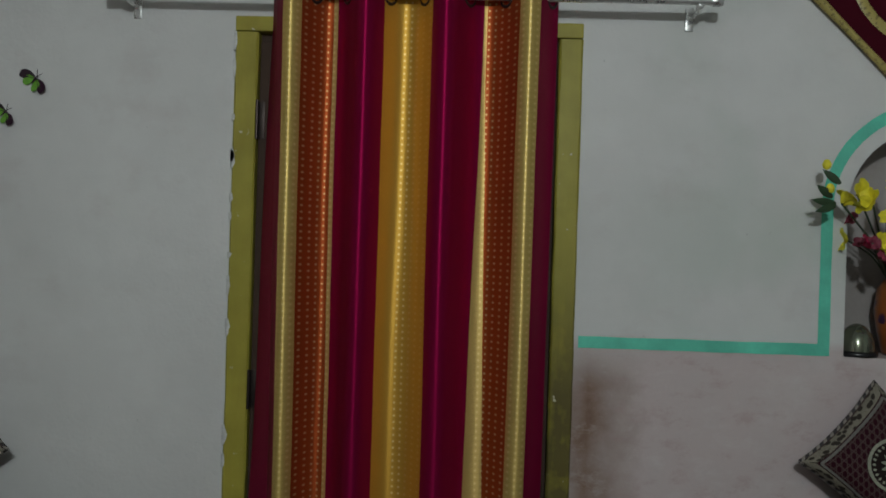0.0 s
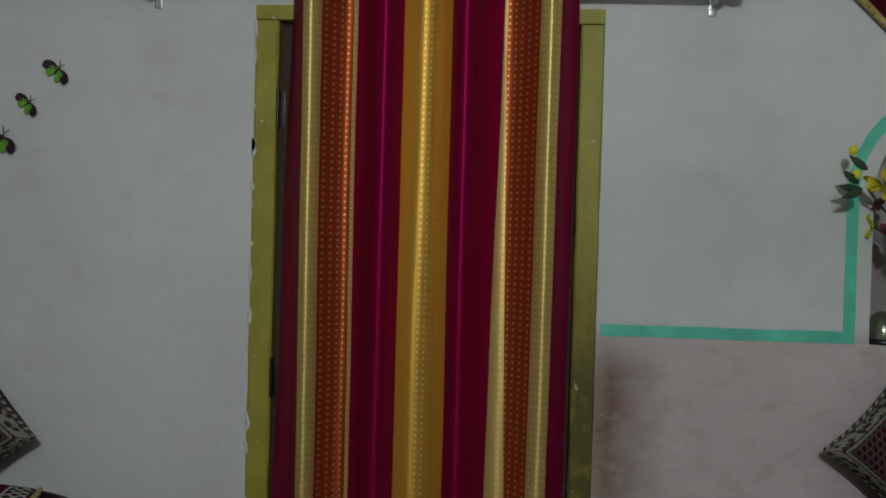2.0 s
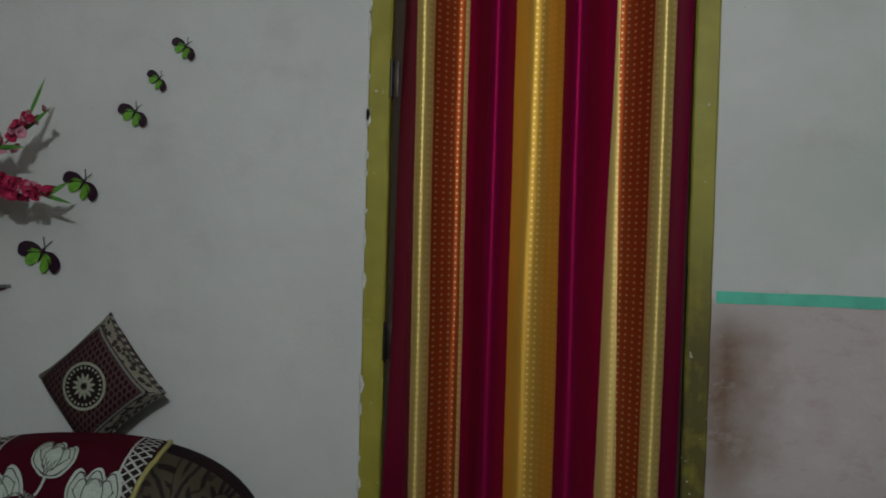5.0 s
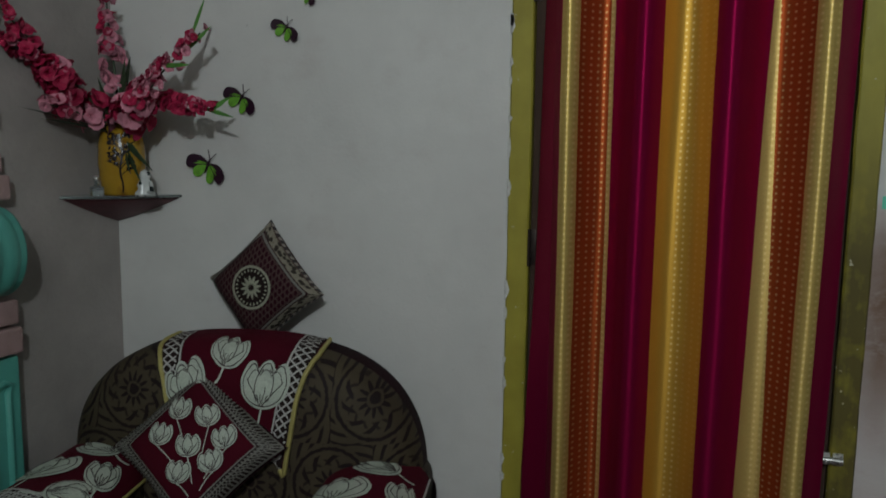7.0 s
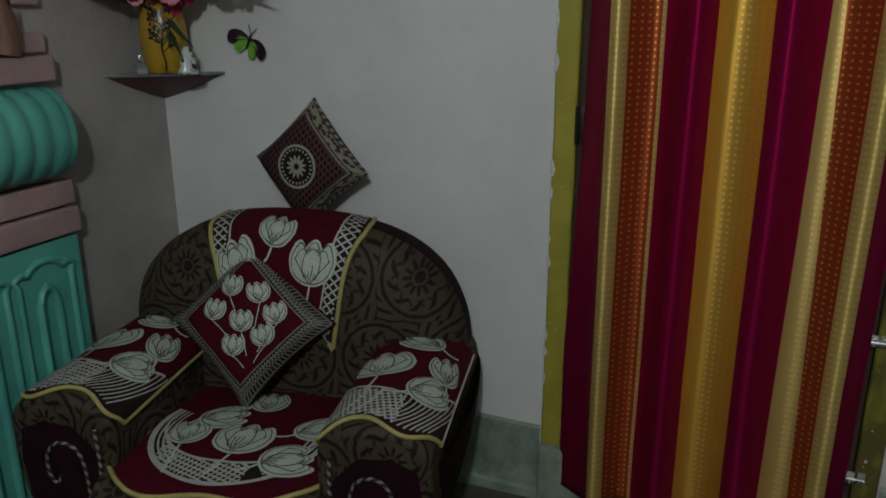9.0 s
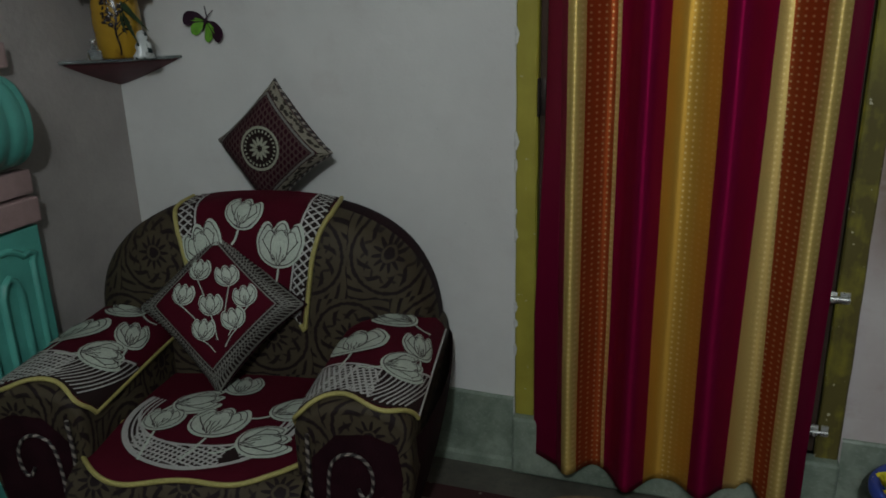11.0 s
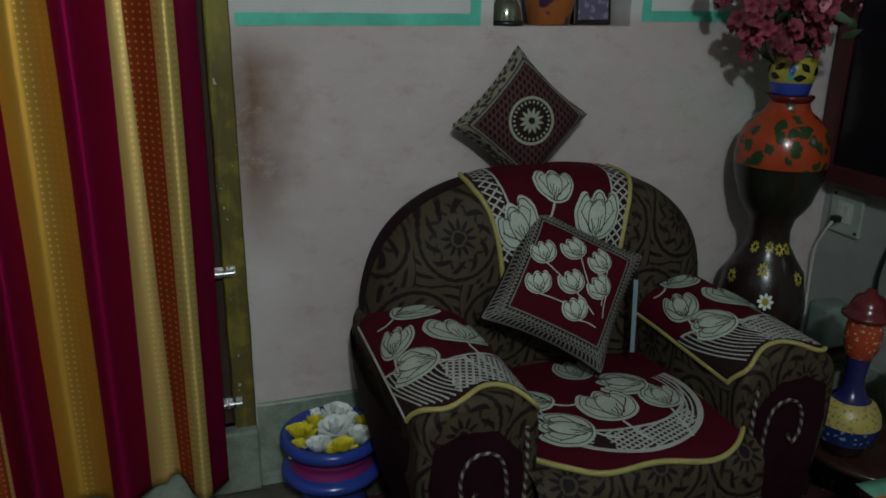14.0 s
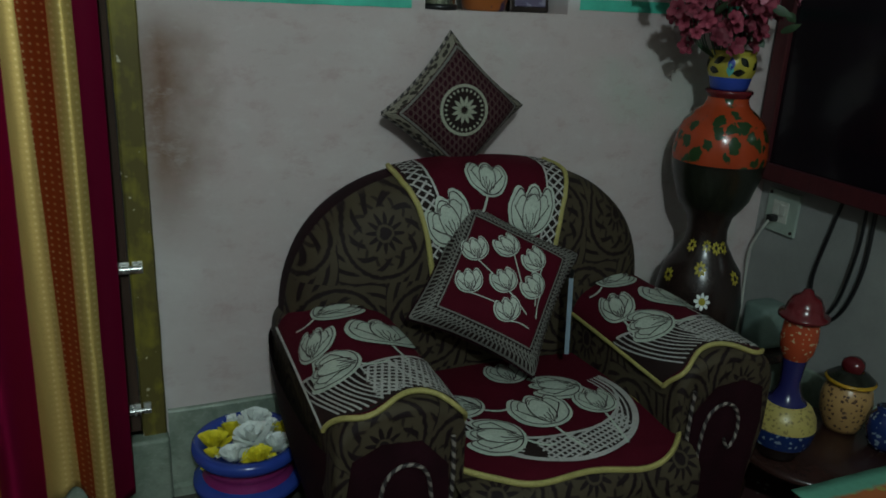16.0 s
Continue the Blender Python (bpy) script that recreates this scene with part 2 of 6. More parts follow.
def satin():
    """Striped satin: maroon, gold with rows of stitched dots, orange-brown with a grid of dots. U runs across, V is metres above the floor."""
    m = Mat("striped_satin", 0.46, 0.56, 0.4)
    u, v, _ = m.xyz(m.vec("UV"))
    MA, GO, PG, OR, CR = (0.270, 0.003, 0.052), (0.64, 0.365, 0.058), (0.70, 0.51, 0.16), (0.38, 0.072, 0.018), (0.72, 0.48, 0.17)
    wav = m.op("ADD", u, m.op("MULTIPLY", m.op("SUBTRACT", m.noise(m.join(m.op("MULTIPLY", u, 3.0), m.op("MULTIPLY", v, 2.0)), 1.5, 2), 0.5), 0.006))
    col = m.ramp(wav, [(0, MA), (0.053, PG), (0.113, OR), (0.208, CR), (0.226, MA), (0.392, GO), (0.566, MA), (0.742, CR), (0.752, OR), (0.860, PG), (0.928, MA)], "CONSTANT")
    # the pale gold stripe opens out of its fold towards the hem
    low = m.step(v, 2.06, 0.1)
    near = m.op("SUBTRACT", 0.742, m.op("MULTIPLY", low, 0.048))
    far = m.op("ADD", 0.752, m.op("MULTIPLY", low, 0.062))
    wide = m.op("MULTIPLY", m.op("GREATER_THAN", wav, near), m.op("LESS_THAN", wav, far))
    col = m.mix(wide, col, (0.66, 0.47, 0.155))
    dotted = m.ramp(u, [(0, 0.0), (0.056, 0.8), (0.113, 0.62), (0.206, 1.0), (0.226, 0.0), (0.452, 1.0), (0.502, 0.25), (0.560, 0.0), (0.742, 0.9), (0.760, 0.62), (0.860, 0.9), (0.925, 0.0)], "CONSTANT")
    du = m.op("SUBTRACT", m.op("FRACT", m.op("MULTIPLY", u, 44.0)), 0.5)
    dv = m.op("SUBTRACT", m.op("FRACT", m.op("MULTIPLY", v, 60.0)), 0.5)
    r = m.op("SQRT", m.op("ADD", m.op("MULTIPLY", du, du), m.op("MULTIPLY", dv, dv)))
    dot = m.op("MULTIPLY", m.step(r, 0.23, 0.10), dotted)
    col = m.mix(m.op("MULTIPLY", dot, 0.72), col, (0.92, 0.74, 0.34))
    # the faint cross rib of the gold and orange weave
    rib = m.op("MULTIPLY", m.step(m.op("ABSOLUTE", dv), 0.34, 0.48), m.step(dotted, 0.2, 0.6))
    col = m.mix(m.op("MULTIPLY", rib, 0.10), col, (0.22, 0.05, 0.012))
    weave = m.noise(m.join(m.op("MULTIPLY", u, 300.0), m.op("MULTIPLY", v, 60.0)), 2.0, 3)
    col = m.mix(m.op("MULTIPLY", weave, 0.22), col, (0.10, 0.02, 0.015))
    m.set("Base Color", col).set("Specular Tint", col)
    m.set("Roughness", m.op("ADD", 0.40, m.op("MULTIPLY", weave, 0.14)))
    tan = m.nt.nodes.new("ShaderNodeTangent")
    tan.direction_type, tan.uv_map = "UV_MAP", "UVMap"
    m.set("Tangent", tan.outputs[0]).set("Anisotropic", 0.72).set("Anisotropic Rotation", 0.25)
    return m.bump(m.op("ADD", m.op("MULTIPLY", dot, 1.0), m.op("MULTIPLY", weave, 0.4)), 0.15, 0.002).m


M_SATIN = satin()


def damask():
    """Upholstery: dark ringed medallions with a rosette and scrolling leaves on olive taupe, woven."""
    m = Mat("damask_upholstery", 0.65, 0, 0.2)
    u, v, _ = m.xyz(m.vec("UV"))
    cell = 0.225
    row = m.op("DIVIDE", m.op("ADD", v, 0.04), cell)
    off = m.op("MULTIPLY", m.op("MODULO", m.op("FLOOR", row), 2.0), 0.5)
    x = m.op("SUBTRACT", m.op("FRACT", m.op("ADD", m.op("DIVIDE", m.op("ADD", u, 0.06), cell), off)), 0.5)
    y = m.op("SUBTRACT", m.op("FRACT", row), 0.5)
    r0 = m.op("SQRT", m.op("ADD", m.op("MULTIPLY", x, x), m.op("MULTIPLY", y, y)))
    th = m.op("ARCTAN2", y, x)
    wob = m.op("MULTIPLY", m.op("SUBTRACT", m.noise(m.vec("UV"), 70, 3), 0.5), 0.05)
    r = m.op("ADD", r0, wob)

    def lobes(n, base, amp, twist=0.0):
        return m.op("ADD", base, m.op("MULTIPLY", m.op("COSINE", m.op("ADD", m.op("MULTIPLY", th, n), m.op("MULTIPLY", r0, twist))), amp))

    ring = m.step(m.op("ABSOLUTE", m.op("SUBTRACT", r, 0.445)), 0.028, 0.014)
    petals = m.op("MULTIPLY", m.step(m.op("SUBTRACT", r, lobes(12.0, 0.150, 0.055)), 0.012, -0.008), m.step(m.op("ABSOLUTE", m.op("SUBTRACT", r, 0.078)), 0.008, 0.020))
    leaves = m.op("MULTIPLY", m.step(lobes(10.0, 0.0, 1.0, 30.0), 0.30, 0.62), m.step(m.op("ABSOLUTE", m.op("SUBTRACT", r, 0.315)), 0.075, 0.055))
    curls = m.op("MULTIPLY", m.step(lobes(14.0, 0.0, 1.0, -38.0), 0.35, 0.7), m.step(m.op("ABSOLUTE", m.op("SUBTRACT", r, 0.29)), 0.05, 0.035))
    corner = m.op("MULTIPLY", m.step(lobes(16.0, 0.0, 1.0, 46.0), 0.25, 0.6), m.step(m.op("ABSOLUTE", m.op("SUBTRACT", r, 0.60)), 0.105, 0.085))
    dark = m.op("MAXIMUM", m.op("MAXIMUM", ring, petals), m.op("MAXIMUM", m.op("MAXIMUM", leaves, m.op("MULTIPLY", curls, 0.8)), corner))
    weave = m.noise(m.vec("UV"), 420, 2)
    g = m.mix(m.noise(m.vec("UV"), 9, 3), (0.030, 0.022, 0.013), (0.082, 0.067, 0.036))
    g = m.mix(m.op("MULTIPLY", weave, 0.4), g, (0.05, 0.035, 0.025))
    m.set("Base Color", m.mix(dark, g, (0.011, 0.005, 0.006)))
    return m.bump(m.op("ADD", dark, weave), 0.25, 0.003).m


M_DAMASK = damask()
M_SHELL = plain("black_maroon_velour", (0.018, 0.004, 0.007), 0.75, 0, 14, 0.4, 0.3, 0.1)


def velvet(name, c):
    m = Mat(name, 0.85, 0, 0.1)
    v = m.vec()
    n, f = m.noise(v, 9, 4), m.noise(v, 350, 2)
    col = m.mix(n, shade(c, 0.7), shade(c, 1.3))
    m.set("Base Color", m.mix(m.op("MULTIPLY", f, 0.4), col, shade(c, 0.4)))
    m.set("Sheen Weight", 0.04).set("Sheen Tint", (0.5, 0.05, 0.1))
    return m.bump(m.op("ADD", n, f), 0.3, 0.003).m


M_VELVET = velvet("maroon_velvet", (0.062, 0.003, 0.010))
M_DARKLACE = velvet("black_brown_net", (0.022, 0.014, 0.013))


def thread(name, c):
    m = Mat(name, 0.6)
    v = m.vec()
    n, f = m.noise(v, 30, 3), m.noise(v, 260, 3)
    col = m.mix(n, shade(c, 0.75), shade(c, 1.15))
    m.set("Base Color", m.mix(m.op("MULTIPLY", m.step(f, 0.45, 0.7), 0.45), col, shade(c, 0.35)))
    return m.bump(f, 0.5, 0.003).m


M_TULIP = thread("pale_green_white_embroidery", (0.50, 0.56, 0.47))
M_LINE = thread("silver_white_thread", (0.46, 0.45, 0.42))
M_RINGTHREAD = thread("pale_khaki_thread", (0.34, 0.35, 0.26))
M_YELLOW = thread("mustard_yellow_piping", (0.40, 0.35, 0.11))
M_VEIN = thread("dark_vein_thread", (0.045, 0.03, 0.03))
M_GREYBAND = thread("grey_embroidered_band", (0.17, 0.165, 0.145))


def twist():
    m = Mat("twisted_rope", 0.6)
    u, v, _ = m.xyz(m.vec("UV"))
    s = m.op("FRACT", m.op("ADD", m.op("MULTIPLY", v, 42.0), u))
    col = m.mix(m.step(m.op("ABSOLUTE", m.op("SUBTRACT", s, 0.5)), 0.26, 0.2), (0.02, 0.014, 0.014), (0.24, 0.21, 0.18))
    return m.set("Base Color", col).m


M_ROPE = twist()


def lattice_cloth():
    """Small cushion face: beige diagonal lattice on maroon, a blotched pale band along the edges."""
    m = Mat("lattice_cushion_cloth", 0.75, 0, 0.12)
    u, v, _ = m.xyz(m.vec("UV"))
    a = m.op("SUBTRACT", m.op("FRACT", m.op("MULTIPLY", u, 17.0)), 0.5)
    b = m.op("SUBTRACT", m.op("FRACT", m.op("MULTIPLY", v, 17.0)), 0.5)
    c = m.op("SUBTRACT", m.op("FRACT", m.op("MULTIPLY", m.op("ADD", u, v), 17.0)), 0.5)
    near = m.op("MINIMUM", m.op("ABSOLUTE", a), m.op("MINIMUM", m.op("ABSOLUTE", b), m.op("ABSOLUTE", c)))
    net = m.step(near, 0.13, 0.04)
    col = m.mix(m.op("MULTIPLY", net, 0.68), (0.030, 0.003, 0.009), (0.120, 0.085, 0.072))
    f = m.noise(m.vec("UV"), 300, 2)
    col = m.mix(m.op("MULTIPLY", f, 0.3), col, (0.02, 0.006, 0.008))
    return m.set("Base Color", col).bump(m.op("ADD", net, f), 0.35, 0.003).m


M_LATTICE = lattice_cloth()


def blotch_band():
    m = Mat("blotched_band", 0.7, 0, 0.15)
    d = m.voro(m.vec("UV"), 62)
    f = m.noise(m.vec("UV"), 240, 3)
    col = m.mix(m.step(d, 0.42, 0.52), (0.035, 0.028, 0.022), (0.24, 0.22, 0.17))
    col = m.mix(m.op("MULTIPLY", m.step(f, 0.5, 0.7), 0.5), col, (0.05, 0.04, 0.03))
    return m.set("Base Color", col).bump(d, 0.4, 0.003).m


M_BLOTCH = blotch_band()


def glaze(name, c, rough=0.18, spots=None, scale=30.0, cut=(0.24, 0.20)):
    m = Mat(name, rough)
    v = m.vec()
    n = m.noise(v, 14, 4)
    col = m.mix(n, shade(c, 0.75), shade(c, 1.2))
    if spots:
        w = m.nt.nodes.new("ShaderNodeVectorMath")
        w.operation = "MULTIPLY_ADD"
        wn_ = m.nt.nodes.new("ShaderNodeTexNoise")
        wn_.inputs["Scale"].default_value = scale * 1.6
        m.nt.links.new(v, wn_.inputs["Vector"])
        m.nt.links.new(wn_.outputs["Color"], w.inputs[0])
        w.inputs[1].default_value = (0.9 / scale,) * 3
        m.nt.links.new(v, w.inputs[2])
        col = m.mix(m.step(m.voro(w.outputs[0], scale), *cut), col, spots)
    m.set("Base Color", col)
    return m.bump(m.noise(v, 60, 3), 0.12, 0.003).m


M_ORANGEPOT = glaze("orange_lacquer", (0.34, 0.046, 0.013), 0.2, (0.022, 0.050, 0.016), 20, (0.42, 0.36))
M_GREENPOT = glaze("dark_green_lacquer", (0.013, 0.014, 0.009), 0.22)
M_BLACKPOT = glaze("black_brown_lacquer", (0.020, 0.012, 0.010), 0.25)
M_YELLOWPOT = glaze("yellow_lacquer", (0.40, 0.34, 0.045), 0.25)
M_BLUEPOT = glaze("blue_lacquer", (0.03, 0.06, 0.32), 0.22)
M_NAVY = glaze("navy_lacquer", (0.012, 0.026, 0.11), 0.25, (0.22, 0.28, 0.32), 58, (0.30, 0.24))
M_BLUEVIOLET = glaze("blue_violet_lacquer", (0.018, 0.018, 0.095), 0.2)
M_REDPOT = glaze("deep_red_lacquer", (0.10, 0.010, 0.013), 0.2)
M_ORANGEDOT = glaze("orange_red_dotted_lacquer", (0.34, 0.055, 0.02), 0.25, (0.45, 0.36, 0.2), 75, (0.30, 0.24))
M_GOLDGLITTER = glaze("gold_glitter", (0.42, 0.34, 0.10), 0.35, (0.22, 0.17, 0.05), 90, (0.4, 0.3))
M_TANDOT = glaze("tan_dotted_lacquer", (0.40, 0.24, 0.09), 0.3, (0.06, 0.025, 0.015), 70, (0.36, 0.30))
M_PURPLE = glaze("purple_foil", (0.20, 0.02, 0.12), 0.22)
M_OCHREPOT = glaze("ochre_glaze", (0.38, 0.22, 0.018), 0.14, (0.20, 0.10, 0.012), 16, (0.40, 0.15))
M_BROWNVASE = glaze("orange_brown_marbled", (0.36, 0.11, 0.025), 0.3, (0.05, 0.02, 0.07), 17, (0.44, 0.34))
M_PLAQUE = glaze("violet_grey_plaque", (0.12, 0.10, 0.17), 0.35, (0.24, 0.22, 0.30), 40, (0.4, 0.3))
M_LEAF = plain("dark_leaf", (0.035, 0.07, 0.03), 0.5, 0, 40, 0.4, 0.1)
M_LEAFBRIGHT = plain("bright_leaf", (0.10, 0.30, 0.05), 0.5, 0, 40, 0.3, 0.1)
M_PINK = plain("pink_fabric_petals", (0.52, 0.20, 0.26), 0.65, 0, 40, 0.35, 0.1, 0.3, 160, 0.55)
M_ROSE = plain("rose_red_petals", (0.34, 0.012, 0.055), 0.6, 0, 40, 0.4, 0.1, 0.3, 160, 0.5)
M_YELLOWPETAL = plain("yellow_petals", (0.80, 0.70, 0.03), 0.6, 0, 40, 0.25, 0.1)
M_WHITEPETAL = plain("white_petals", (0.88, 0.92, 0.88), 0.6, 0, 40, 0.12, 0.1)
M_DUSTYPINK = plain("dusty_pink_petals", (0.21, 0.034, 0.058), 0.65, 0, 40, 0.45, 0.1, 0.3, 160, 0.6)
M_WINGDARK = plain("purple_black_wing", (0.030, 0.006, 0.022), 0.35, 0, 60, 0.5, 0.0)
M_WINGGREEN = plain("lime_green_wing", (0.16, 0.42, 0.04), 0.35, 0, 60, 0.35, 0.0)
M_CERAMICWHITE = glaze("white_ceramic", (0.5, 0.52, 0.5), 0.2, (0.02, 0.03, 0.03), 45, (0.34, 0.28))
M_COIR = plain("tan_coir", (0.26, 0.18, 0.10), 0.9, 0, 60, 0.4, 0.6)


def clear_glass(name, tint):
    m = Mat(name, 0.05)
    m.set("Base Color", tint).set("Transmission Weight", 0.9).set("IOR", 1.45)
    return m.m


M_GLASS = clear_glass("shelf_glass", (0.75, 0.82, 0.82))


def dome_finish():
    m = Mat("smoky_green_silver", 0.12, 0.75)
    n = m.noise(m.vec(), 20, 3)
    return m.set("Base Color", m.mix(n, (0.16, 0.18, 0.13), (0.36, 0.38, 0.28))).m


M_DOME = dome_finish()


def rug_weave():
    m = Mat("maroon_patterned_rug", 0.95)
    v = m.vec()
    x, y, z = m.xyz(v)
    d = m.voro(v, 26)
    f = m.noise(v, 240, 2)
    line = m.step(m.op("ABSOLUTE", m.op("ADD", y, 0.265)), 0.014, 0.008)
    col = m.mix(m.step(d, 0.2, 0.14), (0.050, 0.009, 0.009), (0.26, 0.23, 0.19))
    col = m.mix(m.op("MULTIPLY", line, m.step(f, 0.4, 0.55)), col, (0.36, 0.33, 0.29))
    col = m.mix(m.op("MULTIPLY", f, 0.5), col, (0.03, 0.012, 0.012))
    return m.set("Base Color", col).bump(f, 0.6, 0.006).m


M_RUG = rug_weave()


def table_cloth_print():
    m = Mat("turquoise_printed_cloth", 0.8)
    v = m.vec()
    x, y, z = m.xyz(v)
    n = m.noise(v, 40, 3)
    col = m.mix(n, (0.10, 0.30, 0.20), (0.16, 0.42, 0.30))
    inner = m.step(m.op("ADD", y, m.op("MULTIPLY", n, 0.02)), 0.275, 0.262)
    col = m.mix(inner, col, m.mix(m.step(m.voro(v, 30), 0.35, 0.3), (0.42, 0.12, 0.03), (0.35, 0.28, 0.06)))
    return m.set("Base Color", col).bump(n, 0.3, 0.003).m


M_PRINT = table_cloth_print()


# ---- mesh helpers ----
class Buf:
    """Collects grids and faces into one mesh."""

    def __init__(self):
        self.v, self.f, self.uv = [], [], []

    def grid(self, P, uv=None, wrap=False, flip=False):
        P = np.asarray(P, float)
        n, k = P.shape[:2]
        if uv is None:
            du = np.zeros((n, k))
            dv = np.zeros((n, k))
            du[1:] = np.cumsum(np.linalg.norm(np.diff(P, axis=0), axis=2), axis=0)
            dv[:, 1:] = np.cumsum(np.linalg.norm(np.diff(P, axis=1), axis=2), axis=1)
            uv = np.stack([du.mean(1)[:, None] + 0 * du, dv.mean(0)[None] + 0 * dv], 2)
        o = len(self.v)
        self.v += [tuple(p) for p in P.reshape(-1, 3)]
        self.uv += [tuple(p) for p in np.asarray(uv).reshape(-1, 2)]
        for i in range(n - (0 if wrap else 1)):
            for j in range(k - 1):
                a, b = o + i * k + j, o + ((i + 1) % n) * k + j
                q = (a, b, b + 1, a + 1)
                self.f.append(q[::-1] if flip else q)
        return self

    def poly(self, pts):
        o = len(self.v)
        self.v += [tuple(p) for p in pts]
        self.uv += [(p[0], p[2] + p[1]) for p in pts]
        self.f.append(tuple(range(o, o + len(pts))))
        return self

    def tube(self, pts, r, seg=8, caps=True):
        pts = [Vector(p) for p in pts]
        rs = r if hasattr(r, "__len__") else [r] * len(pts)
        rows, L, ls = [], 0.0, []
        side = None
        for i, p in enumerate(pts):
            d = (pts[min(i + 1, len(pts) - 1)] - pts[max(i - 1, 0)]).normalized()
            if side is None:
                side = d.orthogonal().normalized()
            side = (side - d * side.dot(d)).normalized()
            up = d.cross(side)
            if i:
                L += (p - pts[i - 1]).length
            ls.append(L)
            rows.append([tuple(p + rs[i] * (side * math.cos(2 * math.pi * k / seg) + up * math.sin(2 * math.pi * k / seg))) for k in range(seg + 1)])
        uv = [[(k / seg, l) for k in range(seg + 1)] for l in ls]
        self.grid(rows, uv, flip=True)
        if caps:
            self.poly([*rows[0][:seg]])
            self.poly([*rows[-1][:seg]][::-1])
        return self

    def box(self, lo, hi, bev=0.0):
        bm = bmesh.new()
        bmesh.ops.create_cube(bm, size=1, matrix=Matrix.Translation([(a + b) / 2 for a, b in zip(lo, hi)]) @ Matrix.Diagonal([b - a for a, b in zip(lo, hi)] + [1]))
        if bev:
            bmesh.ops.bevel(bm, geom=bm.edges[:], offset=bev, segments=2, affect="EDGES", profile=0.6)
        o = len(self.v)
        bm.verts.index_update()
        for v in bm.verts:
            self.v.append(tuple(v.co))
            self.uv.append((v.co.x + v.co.y, v.co.z + v.co.y))
        for f in bm.faces:
            self.f.append(tuple(o + v.index for v in f.verts))
        bm.free()
        return self

    def lathe(self, prof, c=(0, 0, 0), seg=32, wob=0.0):
        rows = []
        for k in range(seg):
            a = 2 * math.pi * k / seg
            w = 1 + wob * math.sin(3 * a + 1)
            rows.append([(c[0] + r * w * math.cos(a), c[1] + r * w * math.sin(a), c[2] + z) for r, z in prof])
        return self.grid(rows, wrap=True)

    def turn(self, m, start=0):
        for i in range(start, len(self.v)):
            self.v[i] = tuple(m @ Vector(self.v[i]))
        return self

    def data(self, name, mat, smooth=True):
        me = bpy.data.meshes.new(name)
        me.from_pydata(self.v, [], self.f)
        lay = me.uv_layers.new(name="UVMap")
        idx = np.empty(len(me.loops), int)
        me.loops.foreach_get("vertex_index", idx)
        lay.data.foreach_set("uv", np.array(self.uv, float)[idx].ravel())
        me.polygons.foreach_set("use_smooth", [smooth] * len(me.polygons))
        me.materials.append(mat)
        me.update()
        return me


def part(name, buf, mat, parent=None, label="", smooth=True, at=None):
    ob = new(name, buf.data(name, mat, smooth))
    if parent:
        ob.parent = parent
    if at is not None:
        ob.matrix_basis = at
    if label:
        tagged(ob, label)
    return ob


def thing(name, m, label, category, group="", kind=""):
    ob = new(name)
    ob.empty_display_size = 0.05
    ob.matrix_basis = m
    return tagged(ob, label, category, group, kind)


def structure(name, buf, mat, label, category, smooth=False):
    return tagged(part(name, buf, mat, smooth=smooth), label, category, kind="structure")


def twin(name, me, parent, m):
    ob = new(name, me)
    ob.parent = parent
    ob.matrix_basis = m
    return ob


def smoothed(p, k):
    """A polyline through the points of p, rounded by Catmull-Rom, k steps a span."""
    p = [Vector(q) for q in p]
    out = []
    for i in range(len(p) - 1):
        a, b, c, d = p[max(i - 1, 0)], p[i], p[i + 1], p[min(i + 2, len(p) - 1)]
        for j in range(k):
            t = j / k
            out.append(0.5 * (2 * b + (c - a) * t + (2 * a - 5 * b + 4 * c - d) * t * t + (3 * b - a - 3 * c + d) * t ** 3))
    return out + [p[-1]]


# ---- the room ----
def wall_with_holes(outer, holes, thick):
    """A wall in the plane y = 0 with its thickness behind, and openings through it."""
    bm = bmesh.new()
    edges = []
    for loop in (outer, *holes):
        vs = [bm.verts.new((x, 0, z)) for x, z in loop]
        edges += [bm.edges.new((vs[i], vs[(i + 1) % len(vs)])) for i in range(len(vs))]
    bmesh.ops.triangle_fill(bm, edges=edges, use_beauty=True, use_dissolve=False, normal=(0, -1, 0))
    got = bmesh.ops.extrude_face_region(bm, geom=bm.faces[:])
    bmesh.ops.translate(bm, verts=[v for v in got["geom"] if isinstance(v, bmesh.types.BMVert)], vec=(0, thick, 0))
    bmesh.ops.recalc_face_normals(bm, faces=bm.faces)
    me = bpy.data.meshes.new("wall_north")
    bm.to_mesh(me)
    bm.free()
    return me


NX, NR, NZ0, NZ1 = 1.379, 0.215, 1.324, 1.715
niche_loop = [(NX - NR, NZ0), (NX + NR, NZ0)] + [(NX + NR * math.cos(a), NZ1 + NR * math.sin(a)) for a in np.linspace(0, math.pi, 25)]
DX0, DX1, DZ0, DZ1 = -0.466, 0.458, 0.2, 2.18
wn = new("wall_north", wall_with_holes([(XL - 0.2, ZF - 0.1), (XR + 0.2, ZF - 0.1), (XR + 0.2, ZC), (XL - 0.2, ZC)], [[(DX0, DZ0), (DX1, DZ0), (DX1, DZ1), (DX0, DZ1)], niche_loop], 0.22))
wn.data.materials.append(M_WALL)
tagged(wn, "whitewashed plaster wall with an arched niche and doorway", "wall", kind="structure")
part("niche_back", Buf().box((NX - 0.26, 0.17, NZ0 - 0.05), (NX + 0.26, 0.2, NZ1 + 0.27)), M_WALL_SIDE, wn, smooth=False)
